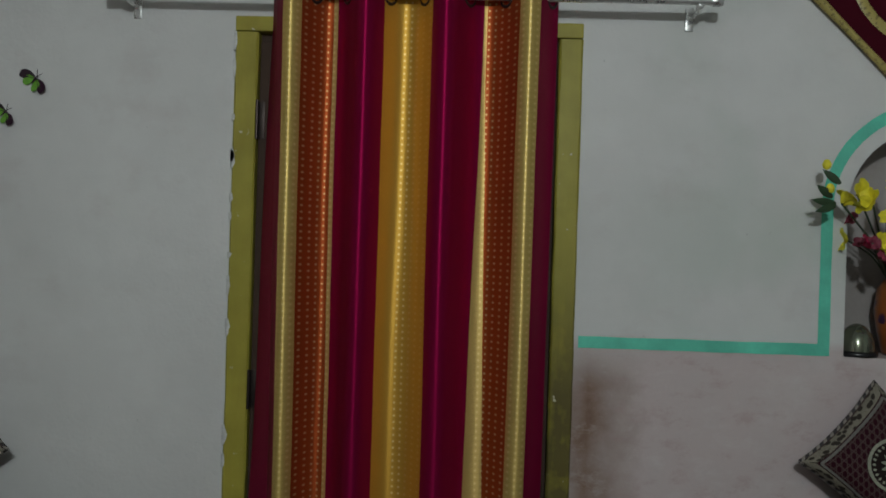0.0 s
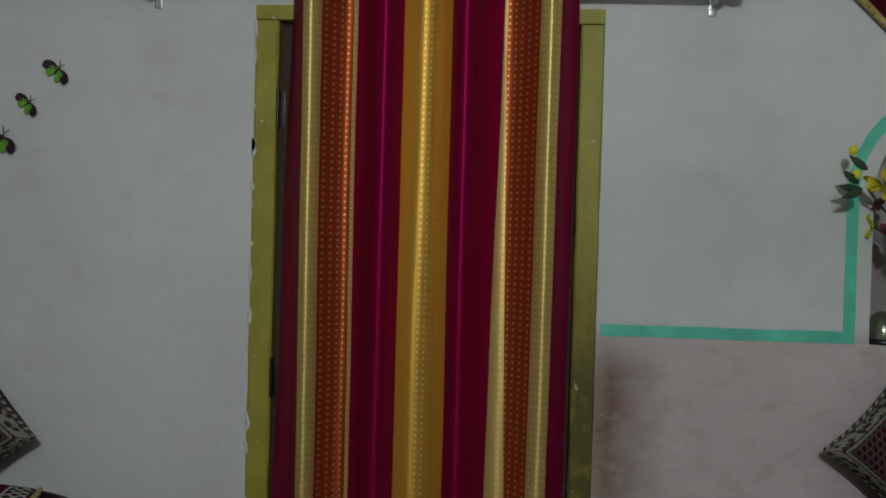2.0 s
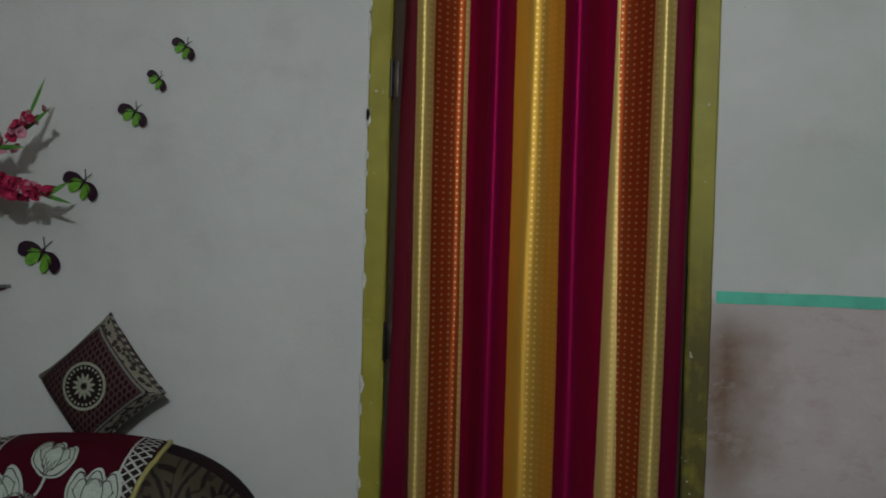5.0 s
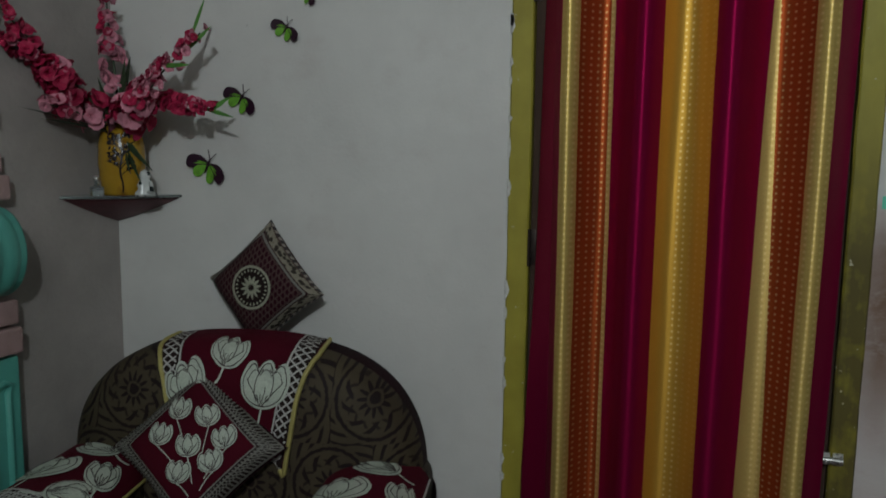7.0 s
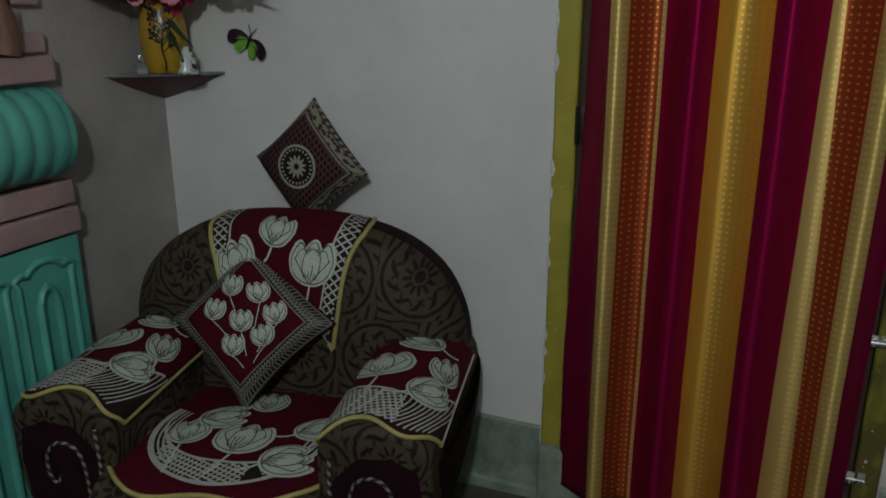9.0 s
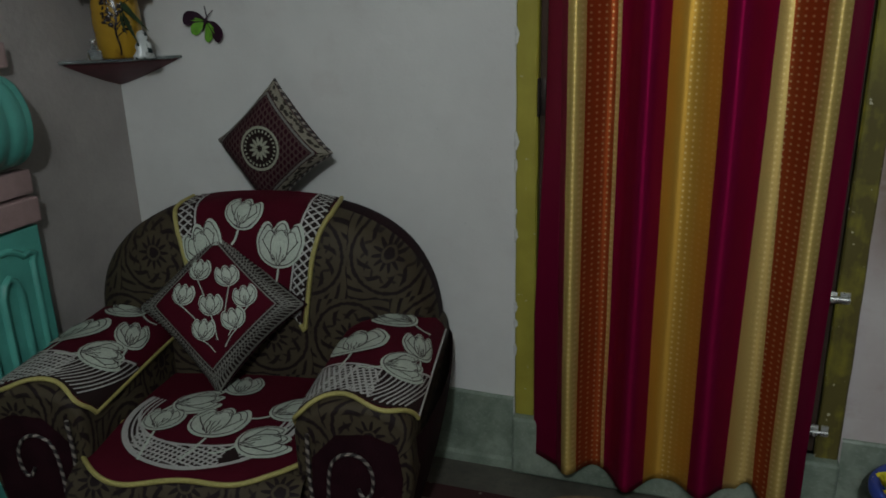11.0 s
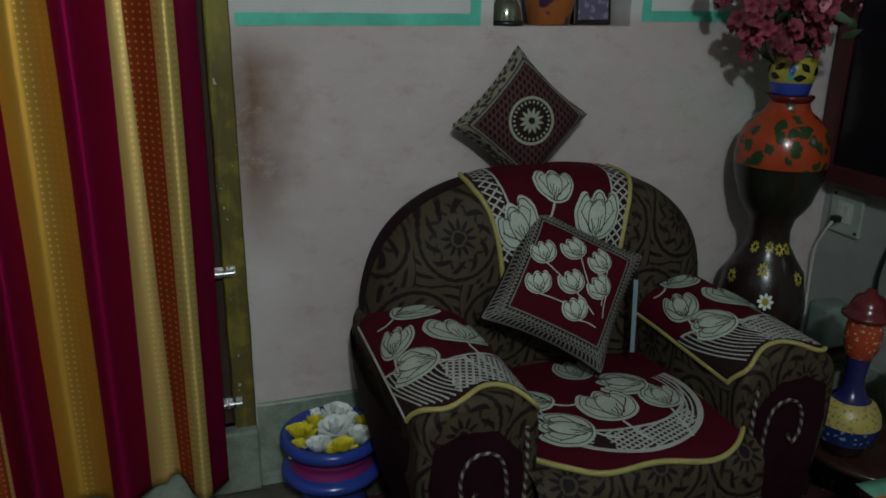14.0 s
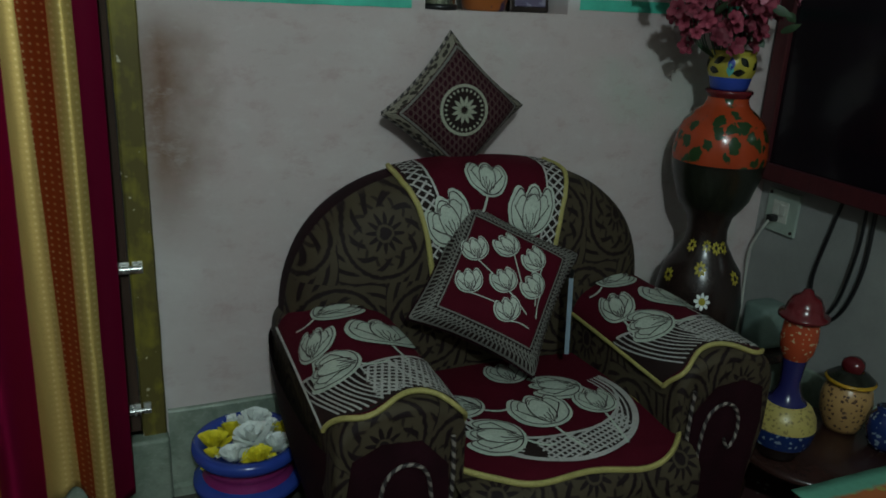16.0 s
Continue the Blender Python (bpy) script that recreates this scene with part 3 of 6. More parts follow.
structure("wall_west", Buf().box((XL - 0.2, YS - 0.2, ZF - 0.1), (XL, 0.0, ZC)), M_WALL_SIDE, "grey pink plastered side wall, dim light in its tone", "wall")
structure("wall_east", Buf().box((XR, YS - 0.2, ZF - 0.1), (XR + 0.2, 0.0, ZC)), M_WALL_EAST, "grey plastered side wall with a socket, darkened by colour", "wall")
structure("wall_south", Buf().box((XL, YS - 0.2, ZF - 0.1), (XR, YS, ZC)), M_WALL_SOUTH, "unseen plain wall behind the lamp, kept dark against bounce", "wall")
structure("floor", Buf().box((XL - 0.2, YS - 0.2, ZF - 0.1), (XR + 0.2, 0.22, ZF)), M_FLOOR, "dark worn cement floor", "floor")
structure("ceiling", Buf().box((XL - 0.2, YS - 0.2, ZC), (XR + 0.2, 0.22, ZC + 0.12)), M_CEIL, "unseen flat ceiling, toned down against bounce", "ceiling")


def dado(name, lo, hi, axis):
    """A skirting slab with a thin ledge at its foot and a slightly uneven top edge."""
    b = Buf()
    n = 30
    rows = []
    for i in range(n):
        t = lo + (hi - lo) * i / (n - 1)
        top = 0.252 + 0.012 * (t > 0) * (axis == 0) + 0.004 * noise.noise((t * 5, 3, 0))
        prof = [(0.0, top), (-0.010, top - 0.001), (-0.013, top - 0.006), (-0.013, ZF + 0.035), (-0.026, ZF + 0.028), (-0.026, ZF)]
        rows.append([(t, y, z) if axis == 0 else ((XL - y, t, z) if axis == 1 else (XR + y, t, z)) for y, z in prof])
    b.grid(rows, flip=axis != 0)
    return structure(name, b, M_DADO, "mottled grey green stone skirting", "skirting")


dado("baseboard_1", XL, DX0 - 0.004, 0)
dado("baseboard_2", DX1 + 0.004, XR, 0)
dado("baseboard_3", YS, -0.03, 1)
dado("baseboard_4", YS, -0.03, 2)
b = Buf().box((DX0 - 0.003, -0.045, ZF), (DX1 + 0.003, 0.1, DZ0), 0.012)
structure("threshold", b, M_DADO, "chipped grey green stone door step", "step", True)


def stripe(name, pts, w, label):
    """A painted line, a hair proud of the plaster, with slightly wavering edges."""
    rows = []
    pts = [Vector((p[0], 0, p[1])) for p in pts]
    for i, p in enumerate(pts):
        a, c = pts[max(i - 1, 0)], pts[min(i + 1, len(pts) - 1)]
        d1 = (p - a).normalized() if i else (c - p).normalized()
        d2 = (c - p).normalized() if i < len(pts) - 1 else d1
        d = (d1 + d2).normalized()
        k = w / 2 / max(0.4, d.dot(d2))
        s = Vector((-d.z, 0, d.x))
        e1, e2 = 0.0016 * noise.noise((p.x * 14, 0, p.z * 14)), 0.0016 * noise.noise((p.x * 14, 5, p.z * 14))
        rows.append([p + s * (k + e1) + Vector((0, -0.0022, 0)), p - s * (k + e2) + Vector((0, -0.0022, 0))])
    return structure(name, Buf().grid(rows), M_TEALPAINT, label, "painted line")


def between(a, b2, n):
    return [(a[0] + (b2[0] - a[0]) * i / n, a[1] + (b2[1] - a[1]) * i / n) for i in range(n)]


TX0, TX1, TZ = NX - 0.268, NX + 0.268, 1.341
arch = [(NX - 0.268 * math.cos(a), NZ1 + 0.268 * math.sin(a)) for a in np.linspace(0, math.pi, 30)]
stripe("trim_line", between((DX1 + 0.012, TZ), (TX0, TZ), 24) + between((TX0, TZ), (TX0, NZ1), 14) + arch + between((TX1, NZ1), (TX1, TZ + 0.012), 14)[1:] + between((TX1, TZ + 0.012), (XR - 0.01, TZ + 0.012), 24) + [(XR - 0.01, TZ + 0.012)], 0.031, "turquoise painted line round the niche")

# rug and door mat
b = Buf().box((XL + 0.1, -3.1, ZF), (XR - 0.15, -0.175, ZF + 0.008), 0.003)
tagged(part("rug", b, M_RUG, smooth=False), "thin maroon rug with small pale pattern", "rug")
half = [(0.30 * math.cos(a), -0.42 + 0.30 * math.sin(a)) for a in np.linspace(0, math.pi, 24)]
b = Buf()
lo = [(x - 0.16, y, ZF + 0.009) for x, y in half]
hi = [(x * 0.985 - 0.16, -0.42 + (y + 0.42) * 0.985, ZF + 0.024) for x, y in half]
b.grid([lo, hi]).poly(hi)
tagged(part("door_mat", b, M_COIR), "tan half-round coir door mat", "mat")


# ---- door ----
door = thing("door_1", pose(0, 0, 0), "olive yellow painted door frame with closed brown leaf", "door", kind="structure")
FW = 0.062


def rough_post(lo, hi, seed):
    """A post of a painted frame, edges worn and a little wavy."""
    rows = []
    n = 40
    for i in range(n + 1):
        z = lo[2] + (hi[2] - lo[2]) * i / n
        w = [0.0022 * noise.noise((seed + k * 7.1, z * 9, 1)) for k in range(4)]
        c = 0.005
        rows.append([(lo[0] + w[0], hi[1], z), (lo[0] + w[0], lo[1] + c, z), (lo[0] + c + w[1], lo[1], z), (hi[0] - c + w[2], lo[1], z), (hi[0] + w[3], lo[1] + c, z), (hi[0] + w[3], hi[1], z)])
    return Buf().grid(rows).poly([*rows[0]]).poly([*rows[-1]][::-1])


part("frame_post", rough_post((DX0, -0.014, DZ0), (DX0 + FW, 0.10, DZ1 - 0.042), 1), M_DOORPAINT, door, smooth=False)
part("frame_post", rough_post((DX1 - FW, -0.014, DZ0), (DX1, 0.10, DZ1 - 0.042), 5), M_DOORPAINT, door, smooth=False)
part("lintel", Buf().box((DX0, -0.016, DZ1 - 0.04), (DX1, 0.10, DZ1), 0.004), M_DOORPAINT, door, smooth=False)
part("lintel_shadow_gap", Buf().box((DX0 + FW, 0.02, DZ1 - 0.06), (DX1 - FW, 0.05, DZ1 - 0.04)), M_DARKWOOD, door, smooth=False)
leaf = Buf().box((DX0 + FW + 0.002, 0.004, DZ0 + 0.006), (DX1 - FW - 0.002, 0.045, DZ1 - 0.062), 0.004)
leaf.box((DX0 + FW + 0.10, -0.004, 0.35), (DX1 - FW - 0.10, 0.006, 0.95), 0.008).box((DX0 + FW + 0.10, -0.004, 1.15), (DX1 - FW - 0.10, 0.006, 2.0), 0.008)
part("door_leaf", leaf, M_DARKWOOD, door, "dark brown wooden door leaf", smooth=False)
for z in (1.905, 1.185, 0.5):
    h = Buf().tube([(DX0 + FW + 0.002, -0.012, z - 0.052), (DX0 + FW + 0.002, -0.012, z + 0.052)], 0.0045, 10)
    h.box((DX0 + FW + 0.002, 0.0, z - 0.05), (DX0 + FW + 0.02, 0.0035, z + 0.05), 0.001)
    part("hinge", h, M_DARKMETAL, door)
for z, L in ((0.682, 0.062), (0.287, 0.05)):
    x = 0.395
    bolt = Buf().box((x - L / 2 - 0.004, -0.021, z - 0.016), (x + 0.002, -0.0145, z + 0.016), 0.002)
    bolt.box((x + 0.008, -0.021, z - 0.016), (x + L / 2 + 0.002, -0.0145, z + 0.016), 0.002)
    o = part("door_bolt", bolt, M_STEEL, door, "small steel barrel bolt", smooth=False)
    part("bolt_rod", Buf().tube([(x - L / 2, -0.03, z), (x + L / 2, -0.03, z)], 0.0085 if L > 0.055 else 0.005, 12), M_STEEL, o)
    part("bolt_knob", Buf().tube([(x - 0.012, -0.03, z), (x - 0.012, -0.05, z)], 0.0035, 8), M_STEEL, o)

for i in range(26):
    z = DZ0 + 0.1 + (DZ1 - DZ0 - 0.15) * (i + random.random()) / 26
    if random.random() < 0.7:
        h, w = random.uniform(0.015, 0.065), random.uniform(0.003, 0.010)
        outline = [(DX0 + 0.003 + w * random.uniform(0.4, 1.0) * math.sin(math.pi * t), -0.0162, z + h * t) for t in np.linspace(0, 1, 7)]
        edge_line = [(DX0 - 0.004, -0.0045, p[2]) for p in outline]
        flake = Buf().grid([edge_line, [(DX0 - 0.003, -0.0162, p[2]) for p in outline], outline])
        part("paint_flake", flake, M_FLAKE, door)

# ---- curtain and rod ----
rod = thing("curtain_rod", pose(0.0, -0.10, 2.218), "thin chrome curtain rod on two brackets", "curtain rod")
part("tube", Buf().tube([(-0.775, 0, 0), (0.785, 0, 0)], 0.0105, 14), M_STEEL, rod)
for x in (-0.77, 0.775):
    part("finial", Buf().tube([(x - 0.016, 0, 0), (x - 0.012, 0, 0), (x + 0.012, 0, 0), (x + 0.016, 0, 0)], [0.011, 0.0135, 0.0135, 0.010], 14), M_STEEL, rod)
for x in (-0.735, 0.735):
    k = Buf().tube([(x, 0.0, -0.012), (x, 0.03, -0.02), (x, 0.098, -0.02)], 0.0055, 8)
    k.box((x - 0.011, 0.094, -0.05), (x + 0.011, 0.0985, 0.012), 0.002).box((x - 0.008, -0.012, -0.017), (x + 0.008, 0.012, -0.009), 0.002)
    part("bracket", k, M_STEEL, rod)

curtain = thing("curtain", pose(0, 0, 0), "maroon and gold striped satin eyelet curtain over the door", "curtain")
CW0, CW1 = -0.349, 0.383
RIDGE = [-0.18, 0.080, 0.336, 0.612, 0.897, 1.18]


def fold(u, z):
    """Depth of the cloth at the fabric coordinate u and height z."""
    ph = float(np.interp(u, RIDGE, [-1, 0, 1, 2, 3, 4]))
    low = max(0.0, min(1.0, (2.15 - z) / 2.05))
    amp = 0.044 - 0.006 * low + 0.010 * math.sin(3.1 * u + 2.2 * z) * low
    c = math.cos(2 * math.pi * ph + 0.25 * low * math.sin(5 * u))
    c = c + 0.16 * math.cos(4 * math.pi * ph)
    y = -0.098 - amp * c + 0.004 * noise.noise((u * 7, z * 2.2, 3))
    flare = max(0.0, (0.35 - z) / 0.35)
    y -= 0.018 * flare * flare * math.exp(-((u - 0.80) / 0.09) ** 2)
    return y


def cloth_point(u, z):
    low = max(0.0, min(1.0, (2.15 - z) / 2.05))
    x0 = CW0 + 0.016 * low
    x1 = CW1 - 0.014 * low
    xs = lambda q: x0 + (x1 - x0) * q
    if u < 0.02:
        left = -0.355 - 0.040 * min(1.0, 1.3 * low) - 0.004 * math.sin(4 * z)
        k = (0.02 - u) / 0.08
        return (xs(0.02) * (1 - k) + left * k, fold(0.02, z) * (1 - k) + (-0.040 + 0.004 * math.sin(7 * z)) * k, z)
    x = xs(u) + 0.004 * low * math.sin(9 * u + 1.5) + 0.006 * noise.noise((u * 5, z * 1.4, 8)) * low
    return (x, fold(u, z), z)


rows, uvs = [], []
for i in range(257):
    u = -0.06 + 1.06 * i / 256
    zb = 0.085 + 0.012 * math.sin(11 * u + 0.6) + 0.035 * max(0, math.cos(2 * math.pi * (u - 0.80) / 0.2)) * (0.70 < u < 0.90)
    zt = 2.262
    rows.append([cloth_point(u, zt + (zb - zt) * (j / 90)) for j in range(91)])
    uvs.append([(u, zt - (zt - zb) * (j / 90)) for j in range(91)])
cl = part("cloth", Buf().grid(rows, uvs, flip=True), M_SATIN, curtain)
md = cl.modifiers.new("thickness", "SOLIDIFY")
md.thickness, md.offset = 0.0016, 1
cross = [float(np.interp(k + h, [0, 1, 2, 3, 4], RIDGE[1:])) for k in range(4) for h in (0.27, 0.73)]
for u in [q for q in cross if q < 0.98]:
    p = cloth_point(u, 2.218)
    q0, q1 = cloth_point(u - 0.01, 2.218), cloth_point(u + 0.01, 2.218)
    t = Vector((q1[0] - q0[0], q1[1] - q0[1], 0)).normalized()
    ring = [Vector(p) + 0.021 * (t * math.cos(a) + Vector((0, 0, 1)) * math.sin(a)) for a in np.linspace(0, 2 * math.pi, 21)]
    part("eyelet", Buf().tube(ring, 0.0048, 8, False), M_DARKMETAL, curtain)


# ---- armchairs ----
BW, BZ, BH, BN = 0.515, 0.50, 0.378, 2.5
BACK = [(0.0, -0.285), (0.4, -0.283), (0.7, -0.274), (0.86, -0.257), (0.94, -0.232), (0.985, -0.200), (1.0, -0.165), (1.0, -0.10), (0.97, -0.05), (0.9, -0.03), (0.0, -0.03)]


def back_outline(a):
    """The edge of the backrest as an angle a runs round it; it drops straight below its widest height."""
    c, s = math.cos(a), math.sin(a)
    if s >= 0:
        k = (abs(c) ** BN + abs(s) ** BN) ** (-1 / BN)
        return BW * c * k, BZ + BH * s * k
    k = 1 / max(abs(c), abs(s))
    return (BW - 0.05 * abs(s) * k) * c * k, BZ + 0.44 * s * k


AXC, AHW, AZC, AZR, AY0, AY1 = 0.396, 0.138, 0.494, 0.086, -0.18, -0.735


def arm_at(a, b):
    """The upper surface of the arm on the +x side: a runs across from its crown outwards, b from the back forwards and down the front."""
    phi = max(-math.pi / 2, min(math.pi / 2, a / AHW))
    x = AXC + AHW * math.sin(phi)
    z = AZC + AZR * max(0.0, math.cos(phi)) ** 0.8
    over = abs(a) - AHW * math.pi / 2
    if over > 0:
        z -= over
    y = AY0 - b
    lim = -AY1 + AY0 - 0.035
    if b > lim:
        e = b - lim
        q = min(e / 0.04, math.pi / 2)
        y = AY0 - lim - 0.04 * math.sin(q)
        z -= 0.04 * (1 - math.cos(q)) + max(0, e - 0.04 * math.pi / 2)
        y -= 0.004 * math.sin(a * 40 + 1) * min(1, e / 0.05)
    z -= 0.012 * max(0, b - 0.2)
    return Vector((x, y, z))


SZ, SY0, SY1 = 0.405, -0.27, -0.805


def seat_at(a, b):
    """The seat's upper surface and its rounded front."""
    y, z = SY0 - b, SZ - 0.10 * a * a + 0.008 * math.cos(9 * (b - 0.25))
    lim = -SY1 + SY0 - 0.05
    if b > lim:
        e = b - lim
        q = min(e / 0.055, math.pi / 2)
        y = SY0 - lim - 0.055 * math.sin(q)
        z -= 0.055 * (1 - math.cos(q)) + max(0, e - 0.055 * math.pi / 2)
    return Vector((a, y, z))


_S = [(1.0, -0.09), (1.0, -0.13), (1.0, -0.165), (0.985, -0.20), (0.94, -0.232), (0.86, -0.257), (0.7, -0.274), (0.4, -0.283), (0.30, -0.2835)]
_L = [0.0]
for (s0, y0), (s1, y1) in zip(_S, _S[1:]):
    _L.append(_L[-1] + math.hypot((s1 - s0) * BH, y1 - y0))


def back_at(a, b):
    """The backrest's top and front, b metres from behind its crest downwards; the cover there narrows on its way down."""
    s, y = np.interp(b, _L, [q[0] for q in _S]), np.interp(b, _L, [q[1] for q in _S])
    x = a * (1 - 0.42 * max(0, min(1, (b - 0.12) / 0.34)))
    k = max(0.001, s ** BN - abs(x / BW) ** BN)
    return Vector((x, y, BZ + BH * k ** (1 / BN)))


class Skin:
    """Lays flat shapes on a curved surface."""

    def __init__(self, at, side=1):
        self.at, self.side = at, side

    def point(self, a, b, lift):
        e = 0.004
        p = self.at(a, b)
        n = (self.at(a + e, b) - self.at(a - e, b)).cross(self.at(a, b + e) - self.at(a, b - e))
        n = n.normalized() * self.side if n.length > 0 else Vector((0, 0, 1))
        return p + n * lift

    def sheet(self, buf, A, B, lift, warp=None):
        """A grid over fractions A x B in [0,1], put in place by warp(f, g) -> (a, b)."""
        rows = [[self.point(*warp(f, g), lift) for g in B] for f in A]
        uv = [[warp(f, g) for g in B] for f in A]
        return buf.grid(rows, uv)

    def petal(self, buf, c, ang, L, W, lift, bend=0.0, tip=0.85):
        d = (math.cos(ang), math.sin(ang))
        rows = []
        for i in range(8):
            s = i / 7
            w = W * max(0.03, math.sin(math.pi * min(1, s ** tip)) ** 0.75 if 0 < s < 1 else 0.03)
            row = []
            for k in (-1, -0.5, 0, 0.5, 1):
                o = w * k + bend * s * s * L
                row.append(self.point(c[0] + d[0] * s * L - d[1] * o, c[1] + d[1] * s * L + d[0] * o, lift + 0.0008 * (1 - k * k)))
            rows.append(row)
        return buf.grid(rows)

    def ribbon(self, buf, pts, w, lift):
        rows = []
        for i, p in enumerate(pts):
            q0, q1 = pts[max(i - 1, 0)], pts[min(i + 1, len(pts) - 1)]
            dx, dy = q1[0] - q0[0], q1[1] - q0[1]
            l = math.hypot(dx, dy) or 1
            nx, ny = -dy / l * w / 2, dx / l * w / 2
            rows.append([self.point(p[0] + nx, p[1] + ny, lift), self.point(p[0] - nx, p[1] - ny, lift)])
        if len(rows) > 1:
            buf.grid(rows)
        return buf

    def net(self, buf, inside, box, step, angles, w, lift):
        """Crossing threads within a region."""
        cx, cy = (box[0] + box[2]) / 2, (box[1] + box[3]) / 2
        R = math.hypot(box[2] - box[0], box[3] - box[1]) / 2
        for ang in angles:
            d, n = (math.cos(ang), math.sin(ang)), (-math.sin(ang), math.cos(ang))
            k = -R
            while k < R:
                run = []
                t = -R
                while t <= R:
                    p = (cx + d[0] * t + n[0] * k, cy + d[1] * t + n[1] * k)
                    if inside(*p):
                        run.append(p)
                    else:
                        if len(run) > 1:
                            self.ribbon(buf, run, w, lift)
                        run = []
                    t += 0.012
                if len(run) > 1:
                    self.ribbon(buf, run, w, lift)
                k += step
        return buf


def tulip(skin, parent, veins, c, ang, size, lift, wide=1.0, stem=None, petals=3):
    """An embroidered tulip: a round cup with notched petal tips, a front petal, dark inner outlines and short veins, and a stem."""
    d, n = (math.cos(ang), math.sin(ang)), (-math.sin(ang), math.cos(ang))
    half = 0.46 * size * wide
    skew = random.uniform(-0.10, 0.10)
    tips = petals / 2

    def place(s, t):
        o = half * t + skew * s * s * size
        return c[0] + d[0] * s * size + n[0] * o, c[1] + d[1] * s * size + n[1] * o

    low = lambda t: 0.52 * (1 - math.sqrt(max(0.0, 1 - t * t)))
    top = lambda t: 0.80 + 0.20 * abs(math.cos(tips * math.pi * t)) ** 0.8 - 0.16 * t ** 4
    b = Buf()
    T = np.linspace(-1, 1, 29)
    b.grid([[skin.point(*place(low(t) + (top(t) - low(t)) * g, t), lift + 0.0015 * (1 - t * t)) for g in np.linspace(0, 1, 6)] for t in T])
    if stem:
        skin.ribbon(b, [(c[0] + (stem[0] - c[0]) * t, c[1] + (stem[1] - c[1]) * t + 0.08 * size * math.sin(math.pi * t)) for t in np.linspace(0, 1, 8)], 0.0065 if size > 0.08 else 0.0026, lift)
    o = part("tulip", b, M_TULIP, parent)
    pb = Buf()
    front = lambda t: 0.30 * math.sqrt(max(0.0, 1 - (2 * t - 1) ** 2)) ** 0.9
    rows = []
    for t in np.linspace(0.02, 0.98, 13):
        rows.append([skin.point(*place(0.10 + 0.74 * t, k * front(t) * 1.25), lift + 0.0024 + 0.0008 * (1 - k * k)) for k in (-1, -0.5, 0, 0.5, 1)])
    part("petal", pb.grid(rows), M_TULIP, o)
    w = 0.0014 + 0.013 * size
    up = lift + 0.0042
    # inset line round the cup, the outline of the front petal, short veins from the base
    line = []
    for t in np.linspace(-1, 1, 37):
        line.append(place(0.45 + (top(t) - 0.45) * 0.86, t * 0.88))
    for t in np.linspace(1, -1, 25):
        line.append(place(0.45 + (low(t) - 0.45) * 0.86, t * 0.88))
    skin.ribbon(veins, line + line[:1], w, up - 0.0012)
    if size > 0.08:
        inner = [place(0.47 + (top(t) - 0.47) * 0.66, t * 0.70) for t in np.linspace(-1, 1, 31)]
        skin.ribbon(veins, inner, w * 0.8, up - 0.0008)
    for k in (-1, 1):
        skin.ribbon(veins, [place(0.10 + 0.74 * t, k * front(t) * 1.25) for t in np.linspace(0.10, 0.98, 13)], w, up)
        skin.ribbon(veins, [place(0.10 + 0.52 * t, k * (0.30 + 0.45 * math.sin(1.7 * t)) * (0.35 + 0.65 * t)) for t in np.linspace(0.1, 1, 9)], w, up - 0.001)
    for k in (-0.20, -0.07, 0.07, 0.20):
        top_ = random.uniform(0.30, 0.52)
        skin.ribbon(veins, [place(0.08 + (top_ - 0.08) * t, k * (0.4 + 0.8 * t) + 0.02 * math.sin(9 * t + 20 * k)) for t in np.linspace(0, 1, 8)], w * 0.9, up + 0.0004)
    return o


def rim(skin, pts, r, lift):
    return Buf().tube([skin.point(a, b, lift) for a, b in pts], r, 8)


